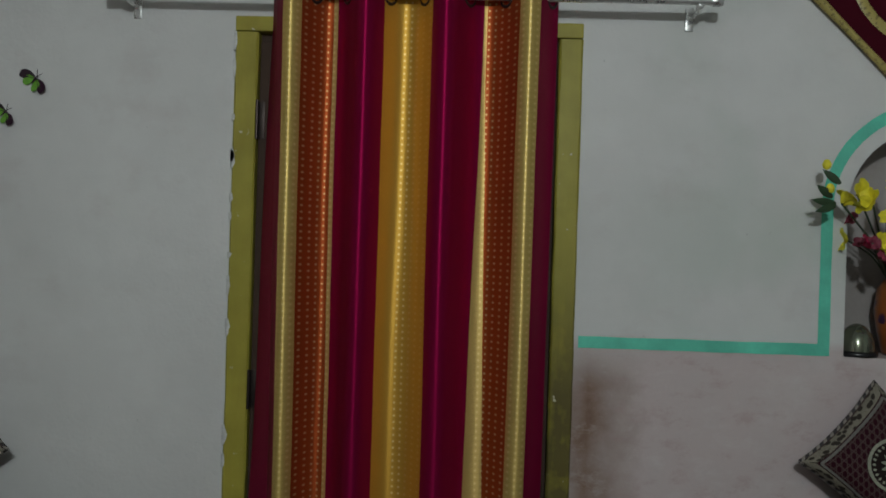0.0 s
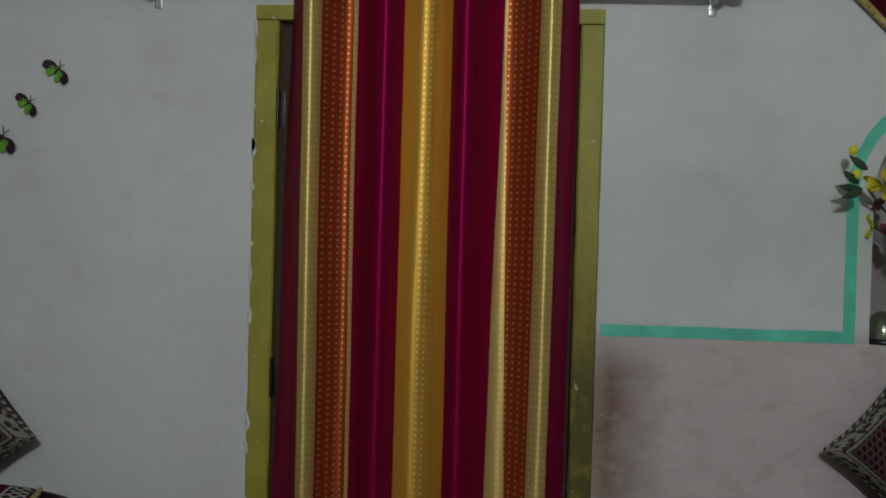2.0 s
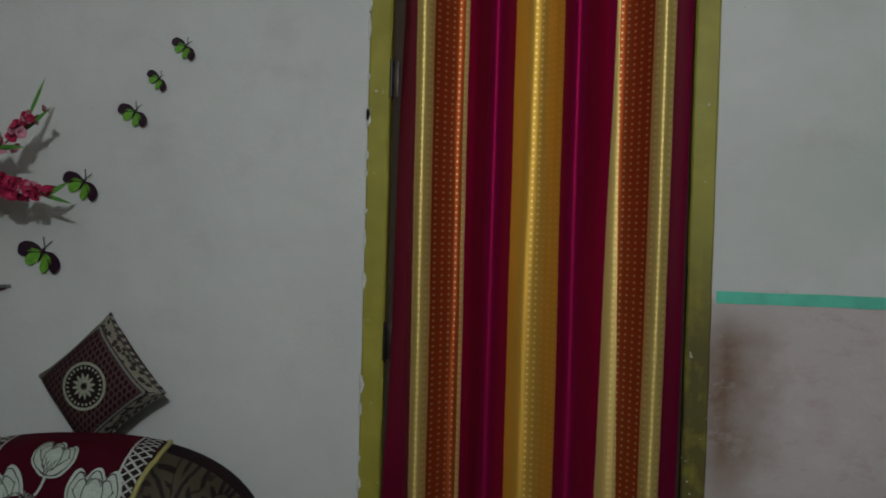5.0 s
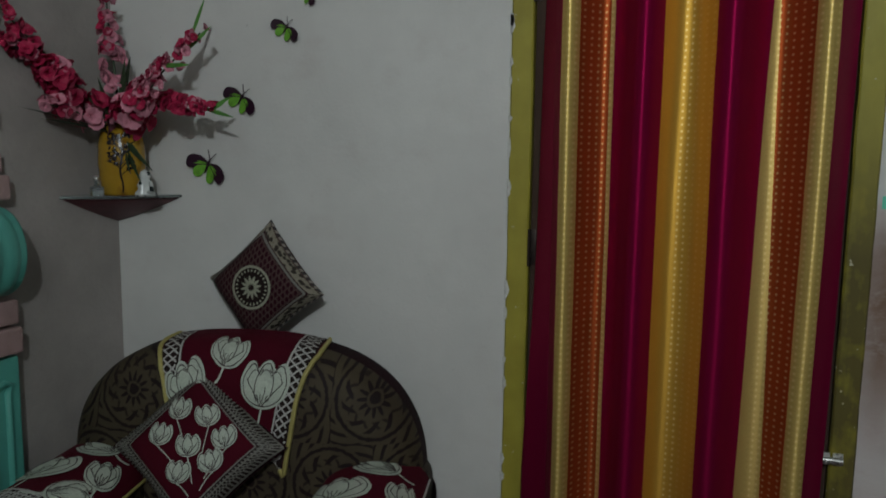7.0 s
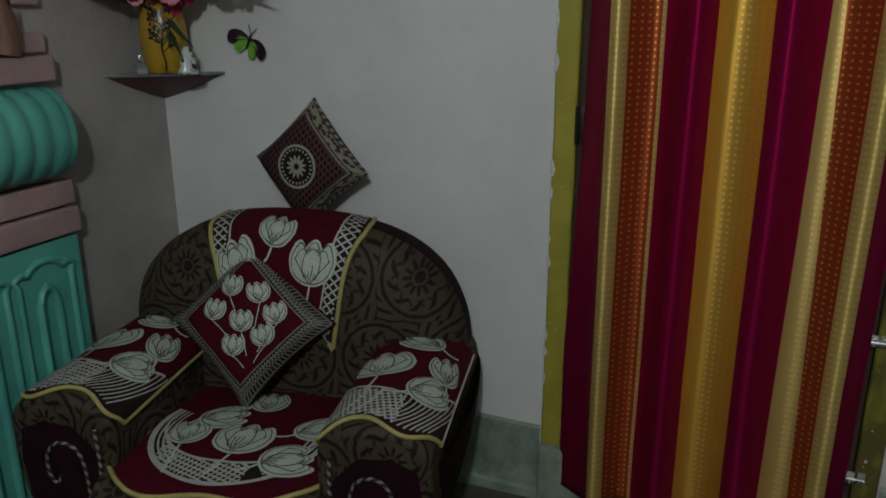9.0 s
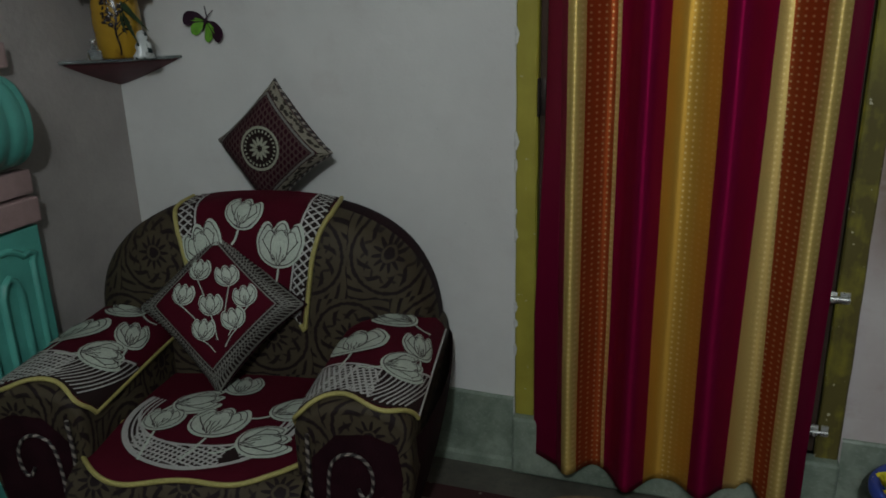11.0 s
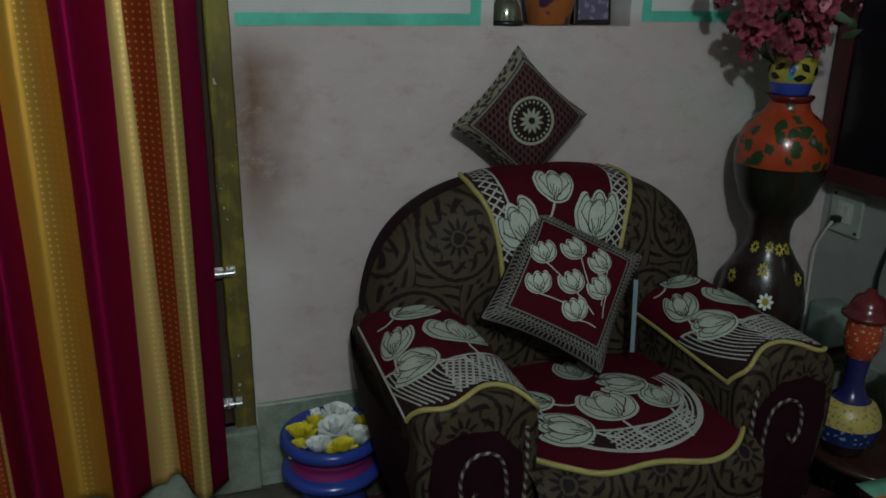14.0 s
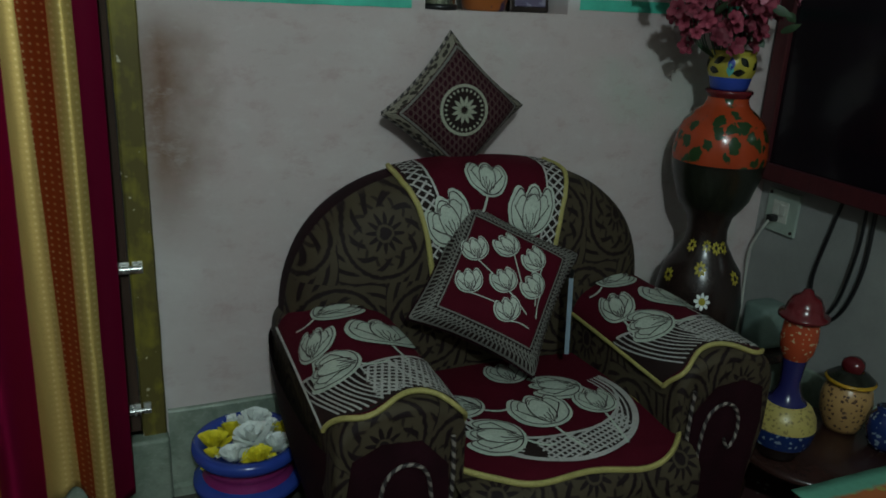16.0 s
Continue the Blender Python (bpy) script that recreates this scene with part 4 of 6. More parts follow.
def armchair(m):
    ch = thing("armchair", m, "round tub armchair in dark brown damask with rope piping", "armchair", "pair of armchairs")
    rows = []
    angs = [-math.pi / 2 + 2 * math.pi * k / 96 for k in range(96)]
    for a in angs:
        x, z = back_outline(a)
        rows.append([(s * x, y, BZ + s * (z - BZ)) for s, y in BACK])
    uv = [[(p[0], p[2]) for p in r] for r in rows]
    part("backrest", Buf().grid([r[:7] for r in rows], [r[:7] for r in uv], wrap=True), M_DAMASK, ch)
    part("back_shell", Buf().grid([r[6:] for r in rows], [r[6:] for r in uv], wrap=True), M_SHELL, ch, "plain blackish maroon velour shell")
    for side in (1, -1):
        prof = [(AXC - AHW, 0.0), (AXC - AHW, 0.2), (AXC - AHW, 0.38)]
        prof += [(AXC + AHW * math.sin(p), AZC + AZR * max(0.0, math.cos(p)) ** 0.8) for p in np.linspace(-math.pi / 2, math.pi / 2, 21)]
        prof += [(AXC + AHW, 0.38), (AXC + AHW - 0.035, 0.22), (AXC + AHW - 0.12, 0.02), (AXC, 0.01)]
        cx, cz = AXC, 0.35
        rows = []
        for y, k in ((-0.06, 0.90), (-0.09, 0.97), (-0.15, 1), (-0.35, 1), (-0.55, 1), (AY1 + 0.03, 1), (AY1 + 0.012, 0.985), (AY1 + 0.002, 0.95), (AY1, 0.90), (AY1 + 0.006, 0.5), (AY1 + 0.006, 0.0)):
            rows.append([(side * (cx + (x - cx) * k), y, cz + (z - cz) * k - 0.012 * max(0, -y - 0.38)) for x, z in prof])
        part("arm", Buf().grid([[r[j] for r in rows] for j in range(len(prof))], wrap=True, flip=side > 0), M_DAMASK, ch)
        # outer side panel of plain velour wrapping towards the back
        sh = []
        for t in np.linspace(0, 1, 14):
            y = AY1 + 0.03 + (-0.05 - AY1 - 0.03) * t
            bulge = 0.040 * math.sin(math.pi * t) ** 0.6
            sh.append([(side * (AXC + AHW - 0.010 + bulge - 0.125 * (max(0, 0.46 - z) / 0.46) ** 1.5), y, z) for z in np.linspace(0.47, 0.02, 12)])
        part("side_panel", Buf().grid(sh, flip=side > 0), M_SHELL, ch, "plain blackish maroon velour side")
        # scrolled rope on the arm's front
        y = AY1 - 0.004
        hook = [(0.405, 0.37), (0.420, 0.345), (0.438, 0.365), (0.440, 0.41), (0.420, 0.445), (0.385, 0.455), (0.350, 0.435), (0.336, 0.38), (0.334, 0.28), (0.342, 0.15), (0.345, 0.05)]
        part("rope_trim", Buf().tube(smoothed([(side * x, y, z) for x, z in hook], 5), 0.0042, 8), M_ROPE, ch, "black and white twisted rope")
        inner = [(0.295, 0.50), (0.292, 0.40), (0.300, 0.25), (0.310, 0.08)]
        part("rope_trim", Buf().tube(smoothed([(side * x, y - 0.002, z) for x, z in inner], 5), 0.0048, 8), M_ROPE, ch)
        panel = [(0.500, 0.30), (0.512, 0.40), (0.500, 0.48), (0.44, 0.505), (0.36, 0.500), (0.300, 0.44), (0.290, 0.2), (0.300, 0.06), (0.43, 0.06), (0.485, 0.16)]
        part("arm_front", Buf().poly([(side * x, AY1 - 0.002, z) for x, z in (panel if side < 0 else panel[::-1])]), M_SHELL, ch)
        for y in (-0.70, -0.12):
            part("foot", Buf().lathe([(0.0, 0.0), (0.024, 0), (0.03, 0.03), (0.034, 0.05), (0.0, 0.05)], (side * 0.42, y, 0.0), 14), M_TABLEWOOD, ch)
    # seat
    A = np.linspace(-0.285, 0.285, 17)
    B = np.linspace(0, 0.76, 30)
    rows = [[seat_at(a, bb) for bb in B] for a in A]
    part("seat", Buf().grid(rows, [[(a + 0.04, bb) for bb in B] for a in A], flip=True), M_DAMASK, ch)
    part("seat_base", Buf().box((-0.30, SY1 + 0.03, 0.03), (0.30, -0.10, 0.33), 0.02), M_SHELL, ch, smooth=False)
    part("rope_trim", Buf().tube(smoothed([(-0.285, SY1 - 0.008, 0.268), (0, SY1 - 0.012, 0.262), (0.285, SY1 - 0.008, 0.268)], 10), 0.006, 8), M_ROPE, ch)
    return ch


def velvet_sheet(name, skin, warp, nA, nB, parent):
    o = part(name, skin.sheet(Buf(), np.linspace(0, 1, nA), np.linspace(0, 1, nB), 0.0055, warp), M_VELVET, parent)
    return o


def arm_cover(m, side, flip=1):
    """Velvet cover on an arm: four tulips, a curving net border along the front and fanned strands beside it. flip mirrors the design."""
    cv = thing("arm_cover", m, "maroon velvet arm cover embroidered with pale tulips", "chair cover", "armchair covers")
    hand = side * flip

    def at(a, b):
        p = arm_at(a, b)
        return Vector((side * p.x, p.y, p.z))

    sk = Skin(at, -side)

    def warp(f, g):
        a = -0.205 + 0.39 * f
        end = 0.535 + 0.018 * math.sin(f * 11) - 0.030 * (2 * f - 1) ** 2
        return a * (1 + 0.05 * g), 0.015 + (end - 0.015) * g

    end_at = lambda a: warp((a / 1.05 + 0.205) / 0.39, 1.0)[1]
    velvet_sheet("cloth", sk, warp, 25, 34, cv)
    hem = [warp(f, 1.0) for f in np.linspace(0, 1, 40)]
    part("piping", rim(sk, hem, 0.0055, 0.006), M_YELLOW, cv, "mustard yellow edging")
    part("piping", rim(sk, [warp(0.0, g) for g in np.linspace(0, 1, 24)], 0.0050, 0.006), M_YELLOW, cv, "mustard yellow edging")
    part("piping", rim(sk, [warp(1.0, g) for g in np.linspace(0, 1, 24)], 0.0035, 0.006), M_LINE, cv)
    # w runs across the arm in the design's own sense
    edge = lambda w: 0.395 - 0.28 * max(0.0, w + 0.03) - 0.75 * max(0.0, -w - 0.07)
    dark = Buf()
    sk.sheet(dark, np.linspace(0, 1, 25), np.linspace(0, 1, 8), 0.0068, lambda f, g: (warp(f, 1)[0] * 0.985, edge(hand * warp(f, 1)[0]) + (warp(f, 1)[1] - 0.008 - edge(hand * warp(f, 1)[0])) * g))
    part("net_ground", dark, M_DARKLACE, cv)
    net = Buf()
    inside = lambda a, b: -0.20 < a < 0.190 and edge(hand * a) + 0.004 < b < end_at(a) - 0.012
    sk.net(net, lambda a, b: inside(a, b) and hand * a > -0.045, (-0.23, 0.30, 0.24, 0.66), 0.0140, (1.25, -0.30), 0.0056, 0.0082)
    for k in range(11):
        w0 = -0.20 + 0.016 * k
        pts = [(hand * (w0 + 0.07 * t * t), edge(w0) + (end_at(hand * min(0.2, max(-0.19, w0 + 0.07 * t * t))) - 0.014 - edge(w0)) * t) for t in np.linspace(0.02, 1, 12)]
        sk.ribbon(net, [p for p in pts if -0.203 < p[0] < 0.190], 0.0042, 0.0084)
    sk.ribbon(net, [(hand * w, edge(w)) for w in np.linspace(-0.186, 0.186, 40)], 0.008, 0.0092)
    for w0, w1 in ((0.055, 0.115), (0.02, 0.07), (0.13, 0.17)):
        sk.ribbon(net, [(hand * (w0 + (w1 - w0) * t * t), edge(w0) + (0.500 - edge(w0)) * t) for t in np.linspace(0, 1, 10)], 0.0085, 0.0094)
    part("net_border", net, M_LINE, cv, "silver white net embroidery")
    veins = Buf()
    for c, ang, size, wide, st in (((-0.075, 0.125), -0.35, 0.125, 0.95, (-0.13, 0.135)), ((0.055, 0.318), -1.50, 0.140, 1.35, (0.068, 0.385)), ((-0.128, 0.295), -1.25, 0.130, 0.85, (-0.15, 0.36)), ((-0.035, 0.385), -2.70, 0.125, 1.15, (0.02, 0.39))):
        a2 = ang if hand > 0 else math.pi - ang
        tulip(sk, cv, veins, (hand * c[0], c[1]), a2, size, 0.0095, wide, (hand * st[0], st[1]))
    part("vein", veins, M_VEIN, cv)
    return cv


def seat_cover(m, flip=1):
    cv = thing("seat_cover", m, "maroon velvet seat cover with tulips and net oval", "chair cover", "armchair covers")
    sk = Skin(lambda a, b: seat_at(flip * a, b), -flip)

    def warp(f, g):
        k = 2 * f - 1
        end = 0.528 - 0.10 * abs(k) ** 3.0 + 0.012 * math.sin(f * 9) + 0.02 * k
        return k * (0.275 + 0.012 * math.sin(g * 7)), 0.02 + (end - 0.02) * g

    velvet_sheet("cloth", sk, warp, 25, 34, cv)
    part("piping", rim(sk, [warp(0, g) for g in np.linspace(0.3, 1, 14)] + [warp(f, 1.0) for f in np.linspace(0, 1, 40)][1:] + [warp(1, g) for g in np.linspace(1, 0.3, 14)][1:], 0.0062, 0.006), M_YELLOW, cv, "mustard yellow edging")
    C, RA, RB = (0.015, 0.265), 0.232, 0.225
    ell = lambda a, b: math.hypot((a - C[0]) / RA, (b - C[1]) / RB)
    dark = Buf()
    th = np.linspace(-0.35, math.pi + 0.35, 36)
    inn = lambda t: 0.62 + 0.30 * (1 - max(0, math.sin(t))) ** 0.8
    sk.sheet(dark, np.linspace(0, 1, 36), np.linspace(0, 1, 6), 0.0068, lambda f, g: ((C[0] + RA * math.cos(-0.35 + f * (math.pi + 0.7)) * (inn(-0.35 + f * (math.pi + 0.7)) * (1 - g) + g)), (C[1] + RB * math.sin(-0.35 + f * (math.pi + 0.7)) * (inn(-0.35 + f * (math.pi + 0.7)) * (1 - g) + g))))
    part("net_ground", dark, M_DARKLACE, cv)
    net = Buf()

    def inside(a, b):
        t = math.atan2((b - C[1]) / RB, (a - C[0]) / RA)
        return t > -0.33 and inn(t) < ell(a, b) < 0.98

    sk.net(net, lambda a, b: inside(a, b) and -0.07 < a < 0.19, (-0.25, 0.2, 0.25, 0.6), 0.0140, (1.15, -0.35), 0.0056, 0.0082)
    for k in range(4):
        q = 0.97 - 0.055 * k
        for s in (0, 1):
            t0, t1 = (-0.35, 0.95) if s == 0 else (math.pi - 0.95, math.pi + 0.35)
            sk.ribbon(net, [(C[0] + RA * q * math.cos(t), C[1] + RB * q * math.sin(t)) for t in np.linspace(t0, t1, 20)], 0.0055, 0.0082)
    sk.ribbon(net, [(C[0] + RA * math.cos(t), C[1] + RB * math.sin(t)) for t in th], 0.011, 0.009)
    sk.ribbon(net, [(C[0] + RA * inn(t) * math.cos(t), C[1] + RB * inn(t) * math.sin(t)) for t in th], 0.008, 0.009)
    part("net_border", net, M_LINE, cv, "silver white net embroidery")
    veins = Buf()
    for c, ang, size, wide, st in (((0.0, 0.375), -1.60, 0.135, 1.25, (0.03, 0.46)), ((-0.085, 0.40), -2.70, 0.135, 1.05, (-0.03, 0.43)), ((0.145, 0.355), -1.55, 0.105, 1.15, (0.13, 0.47)), ((0.155, 0.235), -2.85, 0.135, 1.0, (0.19, 0.27)), ((-0.125, 0.265), -2.5, 0.130, 0.9, (-0.06, 0.275)), ((0.0, 0.17), -1.5, 0.12, 1.0, None)):
        tulip(sk, cv, veins, c, ang, size, 0.0095, wide, st)
    part("vein", veins, M_VEIN, cv)
    return cv


def back_cover(m):
    cv = thing("back_cover", m, "maroon velvet back cover with three large tulips", "chair cover", "armchair covers")

    def at(a, b):
        p = back_at(a, b)
        return Vector((p.x, p.y, p.z))

    sk = Skin(at, -1)
    warp = lambda f, g: ((2 * f - 1) * (0.225 + 0.006 * math.sin(9 * g)), 0.005 + 0.43 * g)
    velvet_sheet("cloth", sk, warp, 25, 34, cv)
    for f in (0, 1):
        part("piping", rim(sk, [warp(f, g) for g in np.linspace(0, 1, 34)], 0.0068, 0.006), M_YELLOW, cv, "mustard yellow edging")
    for s in (-1, 1):
        net, dark = Buf(), Buf()
        sk.sheet(dark, np.linspace(0, 1, 5), np.linspace(0, 1, 30), 0.0068, lambda f, g: (s * (0.165 + 0.055 * f), 0.01 + 0.42 * g))
        part("net_ground", dark, M_DARKLACE, cv)
        sk.ribbon(net, [(s * 0.163, b) for b in np.linspace(0.01, 0.43, 30)], 0.006, 0.0085)
        sk.net(net, lambda a, b: 0.165 < s * a < 0.218 and 0.01 < b < 0.43, (-0.22, 0.0, 0.22, 0.44), 0.019, (0.55 * s, -0.75 * s), 0.0048, 0.0082)
        part("net_border", net, M_LINE, cv, "silver white net embroidery")
    veins = Buf()
    for c, ang, size, st in (((-0.025, 0.195), -1.35, 0.090, (-0.05, 0.235)), ((-0.128, 0.285), -1.95, 0.110, (-0.110, 0.30)), ((0.112, 0.290), -1.60, 0.120, (0.105, 0.345)), ((-0.140, 0.385), -1.2, 0.100, None)):
        tulip(sk, cv, veins, c, ang, size, 0.0095, 1.38, st)
    part("vein", veins, M_VEIN, cv)
    return cv


# ---- cushions ----
def pillow_point(u, v, S, T, front):
    """A square pillow with drawn-out corners; x right, z up, front towards -y."""
    pinch = 0.105
    x = S / 2 * u * (1 - pinch * (1 - v * v) ** 1.0 * abs(u) ** 3)
    z = S / 2 * v * (1 - pinch * (1 - u * u) ** 1.0 * abs(v) ** 3)
    h = T / 2 * (max(0.0, (1 - u ** 4) * (1 - v ** 4))) ** 0.55
    return Vector((x, -h if front else h, z))


def pillow_body(S, T, n=26):
    g = [math.sin(math.pi / 2 * (2 * i / n - 1)) for i in range(n + 1)]
    b = Buf()
    for fr in (True, False):
        b.grid([[pillow_point(u, v, S, T, fr) for v in g] for u in g], [[(u / 2, v / 2) for v in g] for u in g], flip=fr)
    return b


def border_edge(S, T):
    e = []
    for k in range(4):
        for i in range(16):
            t = -1 + 2 * i / 16
            u, v = ((t, -1), (1, t), (-t, 1), (-1, -t))[k]
            e.append(pillow_point(u, v, S, T, True))
    return e + [e[0]]


def band(skin, S, lo, hi, lift, sides=(0, 1, 2, 3)):
    """A flat mitred band along the edges of a pillow's face; lo and hi are distances from the centre as shares of its half side."""
    b = Buf()
    for k in sides:
        rows = []
        for t in np.linspace(-1, 1, 25):
            row = []
            for q in np.linspace(lo, hi, 5):
                a, c = ((t * q, -q), (q, t * q), (-t * q, q), (-q, -t * q))[k]
                row.append(skin.point(a * S / 2, c * S / 2, lift))
            rows.append(row)
        b.grid(rows)
    return b


def diamond_cushion(m, S=0.280, T=0.145):
    cu = thing("diamond_cushion", m, "small maroon lattice cushion standing on its corner", "cushion", "diamond cushions")
    turn = Matrix.Rotation(radians(45), 4, "Y")
    part("cover", pillow_body(S, T).turn(turn), M_LATTICE, cu)
    sk = Skin(lambda a, c: pillow_point(max(-0.99, min(0.99, 2 * a / S)), max(-0.99, min(0.99, 2 * c / S)), S, T, True), 1)
    part("edge_band", band(sk, S, 0.865, 0.985, 0.002).turn(turn), M_BLOTCH, cu, "pale blotched edge band")
    ln = Buf()
    for s in ((-1, -1, 1, -1), (1, -1, 1, 1), (1, 1, -1, 1), (-1, 1, -1, -1)):
        sk.ribbon(ln, [((s[0] + (s[2] - s[0]) * t) * 0.82 * S / 2, (s[1] + (s[3] - s[1]) * t) * 0.82 * S / 2) for t in np.linspace(0, 1, 20)], 0.006, 0.003)
    part("edge_line", ln.turn(turn), M_GREYBAND, cu)
    ring = Buf()
    disc = Buf()
    rad = 0.062
    sk.ribbon(ring, [(rad * math.cos(a), rad * math.sin(a)) for a in np.linspace(0, 2 * math.pi, 41)], 0.0078, 0.0042)
    sk.sheet(disc, np.linspace(0, 1, 31), np.linspace(0, 1, 5), 0.0028, lambda f, g: (max(1e-4, g) * 0.057 * math.cos(2 * math.pi * f), max(1e-4, g) * 0.057 * math.sin(2 * math.pi * f)))
    part("disc", disc.turn(turn), M_DARKLACE, cu)
    part("ring", ring.turn(turn), M_RINGTHREAD, cu, "pale round band")
    fl = Buf()
    for k in range(12):
        sk.petal(fl, (0.008 * math.cos(k * math.pi / 6), 0.008 * math.sin(k * math.pi / 6)), k * math.pi / 6, 0.028, 0.0048, 0.0042)
    for k in range(26):
        a = 2 * math.pi * k / 26
        sk.petal(fl, (0.046 * math.cos(a), 0.046 * math.sin(a)), a, 0.009, 0.003, 0.0042)
    part("rosette", fl.turn(turn), M_RINGTHREAD, cu)
    part("piping", Buf().tube(border_edge(S, T), 0.0055, 8, False).turn(turn), M_ROPE, cu)
    return cu


def tulip_cushion(m, S=0.345, T=0.125):
    cu = thing("tulip_cushion", m, "maroon square cushion with seven embroidered tulips", "cushion", "tulip cushions")
    turn = Matrix.Rotation(radians(-45), 4, "Y")
    part("cover", pillow_body(S, T).turn(turn), M_VELVET, cu)
    sk0 = Skin(lambda a, c: pillow_point(max(-0.99, min(0.99, 2 * a / S)), max(-0.99, min(0.99, 2 * c / S)), S, T, True), 1)
    part("edge_band", band(sk0, S, 0.74, 0.985, 0.0025).turn(turn), M_DARKLACE, cu)
    net = Buf()
    for k in range(4):
        for q in np.linspace(-0.98, 0.98, 26):
            for sh in (-0.045, 0.045):
                pts = []
                for t in np.linspace(0.76, 0.97, 4):
                    w = q + sh * (1 if t > 0.86 else -1) * 1.0
                    w = max(-1, min(1, w)) * t
                    pts.append([(c * S / 2) for c in ((w, -t), (t, w), (-w, t), (-t, -w))[k]])
                sk0.ribbon(net, pts, 0.0032, 0.004)
        for t in (0.73, 0.80, 0.975):
            pts = [[c * S / 2 for c in ((w, -t), (t, w), (-w, t), (-t, -w))[k]] for w in np.linspace(-t, t, 22)]
            sk0.ribbon(net, pts, 0.004, 0.0042)
    part("net_border", net.turn(turn), M_GREYBAND, cu, "grey embroidered border")

    def at(a, c):
        # upright coordinates on the turned face
        x, z = (a + c) * 0.7071, (c - a) * 0.7071
        p = pillow_point(max(-0.99, min(0.99, 2 * x / S)), max(-0.99, min(0.99, 2 * z / S)), S, T, True)
        return turn @ p

    sk = Skin(at, 1)
    veins = Buf()
    for c, lean in (((-0.035, 0.060), 1.45), ((0.040, 0.045), 1.75), ((-0.075, 0.005), 1.35), ((0.0, -0.020), 1.6), ((0.085, 0.0), 1.9), ((0.060, -0.050), 1.9), ((-0.02, -0.075), 1.5)):
        tulip(sk, cu, veins, (c[0] * 1.22, c[1] * 1.22 - 0.006), lean, 0.060, 0.0035, 1.28, (0.020 + c[0] * 0.35, c[1] * 0.6 - 0.085))
    part("vein", veins, M_VEIN, cu)
    part("piping", Buf().tube(border_edge(S, T), 0.005, 8, False).turn(turn), M_SHELL, cu)
    return cu


def basis(origin, ex, ez):
    """A pose from an origin, the way of x and the rough way of z."""
    ex = Vector(ex).normalized()
    ey = Vector(ez).cross(ex).normalized()
    ez = ex.cross(ey)
    return Matrix(((ex.x, ey.x, ez.x, origin[0]), (ex.y, ey.y, ez.y, origin[1]), (ex.z, ey.z, ez.z, origin[2]), (0, 0, 0, 1)))


CHAIR_R = pose(1.255, -0.035, ZF) @ Matrix.Diagonal((1, 1, 1.09, 1))
CHAIR_L = pose(-1.185, -0.108, ZF, 0, 0, 10.5) @ Matrix.Diagonal((1, 1, 1.05, 1))
for place_, flip_ in ((CHAIR_R, 1), (CHAIR_L, -1)):
    armchair(place_)
    back_cover(place_)
    arm_cover(place_, 1, flip_)
    arm_cover(place_, -1, flip_)
    seat_cover(place_, flip_)
dc = diamond_cushion(basis((1.226, -0.080, 1.075), (0.376, -0.012, 0.020), (0.0, 0.12, 1)))
copy_thing(dc, basis((-1.198, -0.085, 1.034), (0.400, -0.02, -0.022), (0.0, 0.10, 1)))
tc = tulip_cushion(basis((1.236, -0.375, 0.684), (1, 0.05, 0.24), (-0.26, 0.53, 0.82)))
copy_thing(tc, basis((-1.205, -0.425, 0.648), (0.545, 0.10, 0.03), (-0.08, 0.20, 0.45)))

tb = thing("tablet", basis((1.462, -0.37, 0.60), (-0.55, -0.83, 0.0), (0.02, 0.10, 1)), "slim dark tablet leaning beside the cushion", "tablet")
part("body", Buf().box((0.005, -0.004, -0.105), (0.075, 0.005, 0.105), 0.003), M_BLACK, tb, smooth=False)
part("bezel", Buf().box((0.0735, -0.0052, -0.104), (0.0765, 0.0062, 0.104), 0.001), M_BLUEMETAL, tb, "bluish metal rim", smooth=False)


# ---- flowers ----
def blossom_mesh(name, mat, petals=6, L=0.036, W=0.016, open_=0.75):
    """A trumpet-like blossom, its petals curling outwards; it opens along +z."""
    b = Buf()
    for k in range(petals):
        a = 2 * math.pi * k / petals + random.uniform(-0.15, 0.15)
        l = L * random.uniform(0.85, 1.15)
        rows = []
        for i in range(5):
            s = i / 4
            w = W * (0.25 + 1.0 * math.sin(math.pi * min(1, s * 0.86 + 0.05)))
            r, z = l * (0.12 + open_ * s ** 1.5), l * (0.95 * s - 0.40 * s ** 3)
            row = []
            for q in (-1, 0, 1):
                rr = r - 0.10 * w * abs(q)
                row.append((rr * math.cos(a) - w * q * math.sin(a), rr * math.sin(a) + w * q * math.cos(a), z + 0.18 * w * abs(q) + 0.003 * random.uniform(-1, 1)))
            rows.append(row)
        b.grid(rows)
    return b.data(name, mat)


def leaf_buf(b, base, tip, w, sag=0.0):
    base, tip = Vector(base), Vector(tip)
    d = tip - base
    side = d.cross(Vector((0.3, 1, 0.2))).normalized()
    rows = []
    for i in range(7):
        s = i / 6
        p = base + d * s + Vector((0, 0, -sag * s * s))
        k = w * max(0.04, math.sin(math.pi * min(1, 0.12 + 0.88 * s)))
        rows.append([p - side * k, p + Vector((0, -0.2 * k, -0.3 * k)), p + side * k])
    return b.grid(rows)


def facing(d, spin=0.0):
    return Vector(d).to_track_quat("Z", "Y").to_matrix().to_4x4() @ Matrix.Rotation(spin, 4, "Z")


BLOOM_PINK = [blossom_mesh("blossom", M_PINK) for _ in range(3)]
BLOOM_ROSE = [blossom_mesh("blossom", M_ROSE) for _ in range(3)]
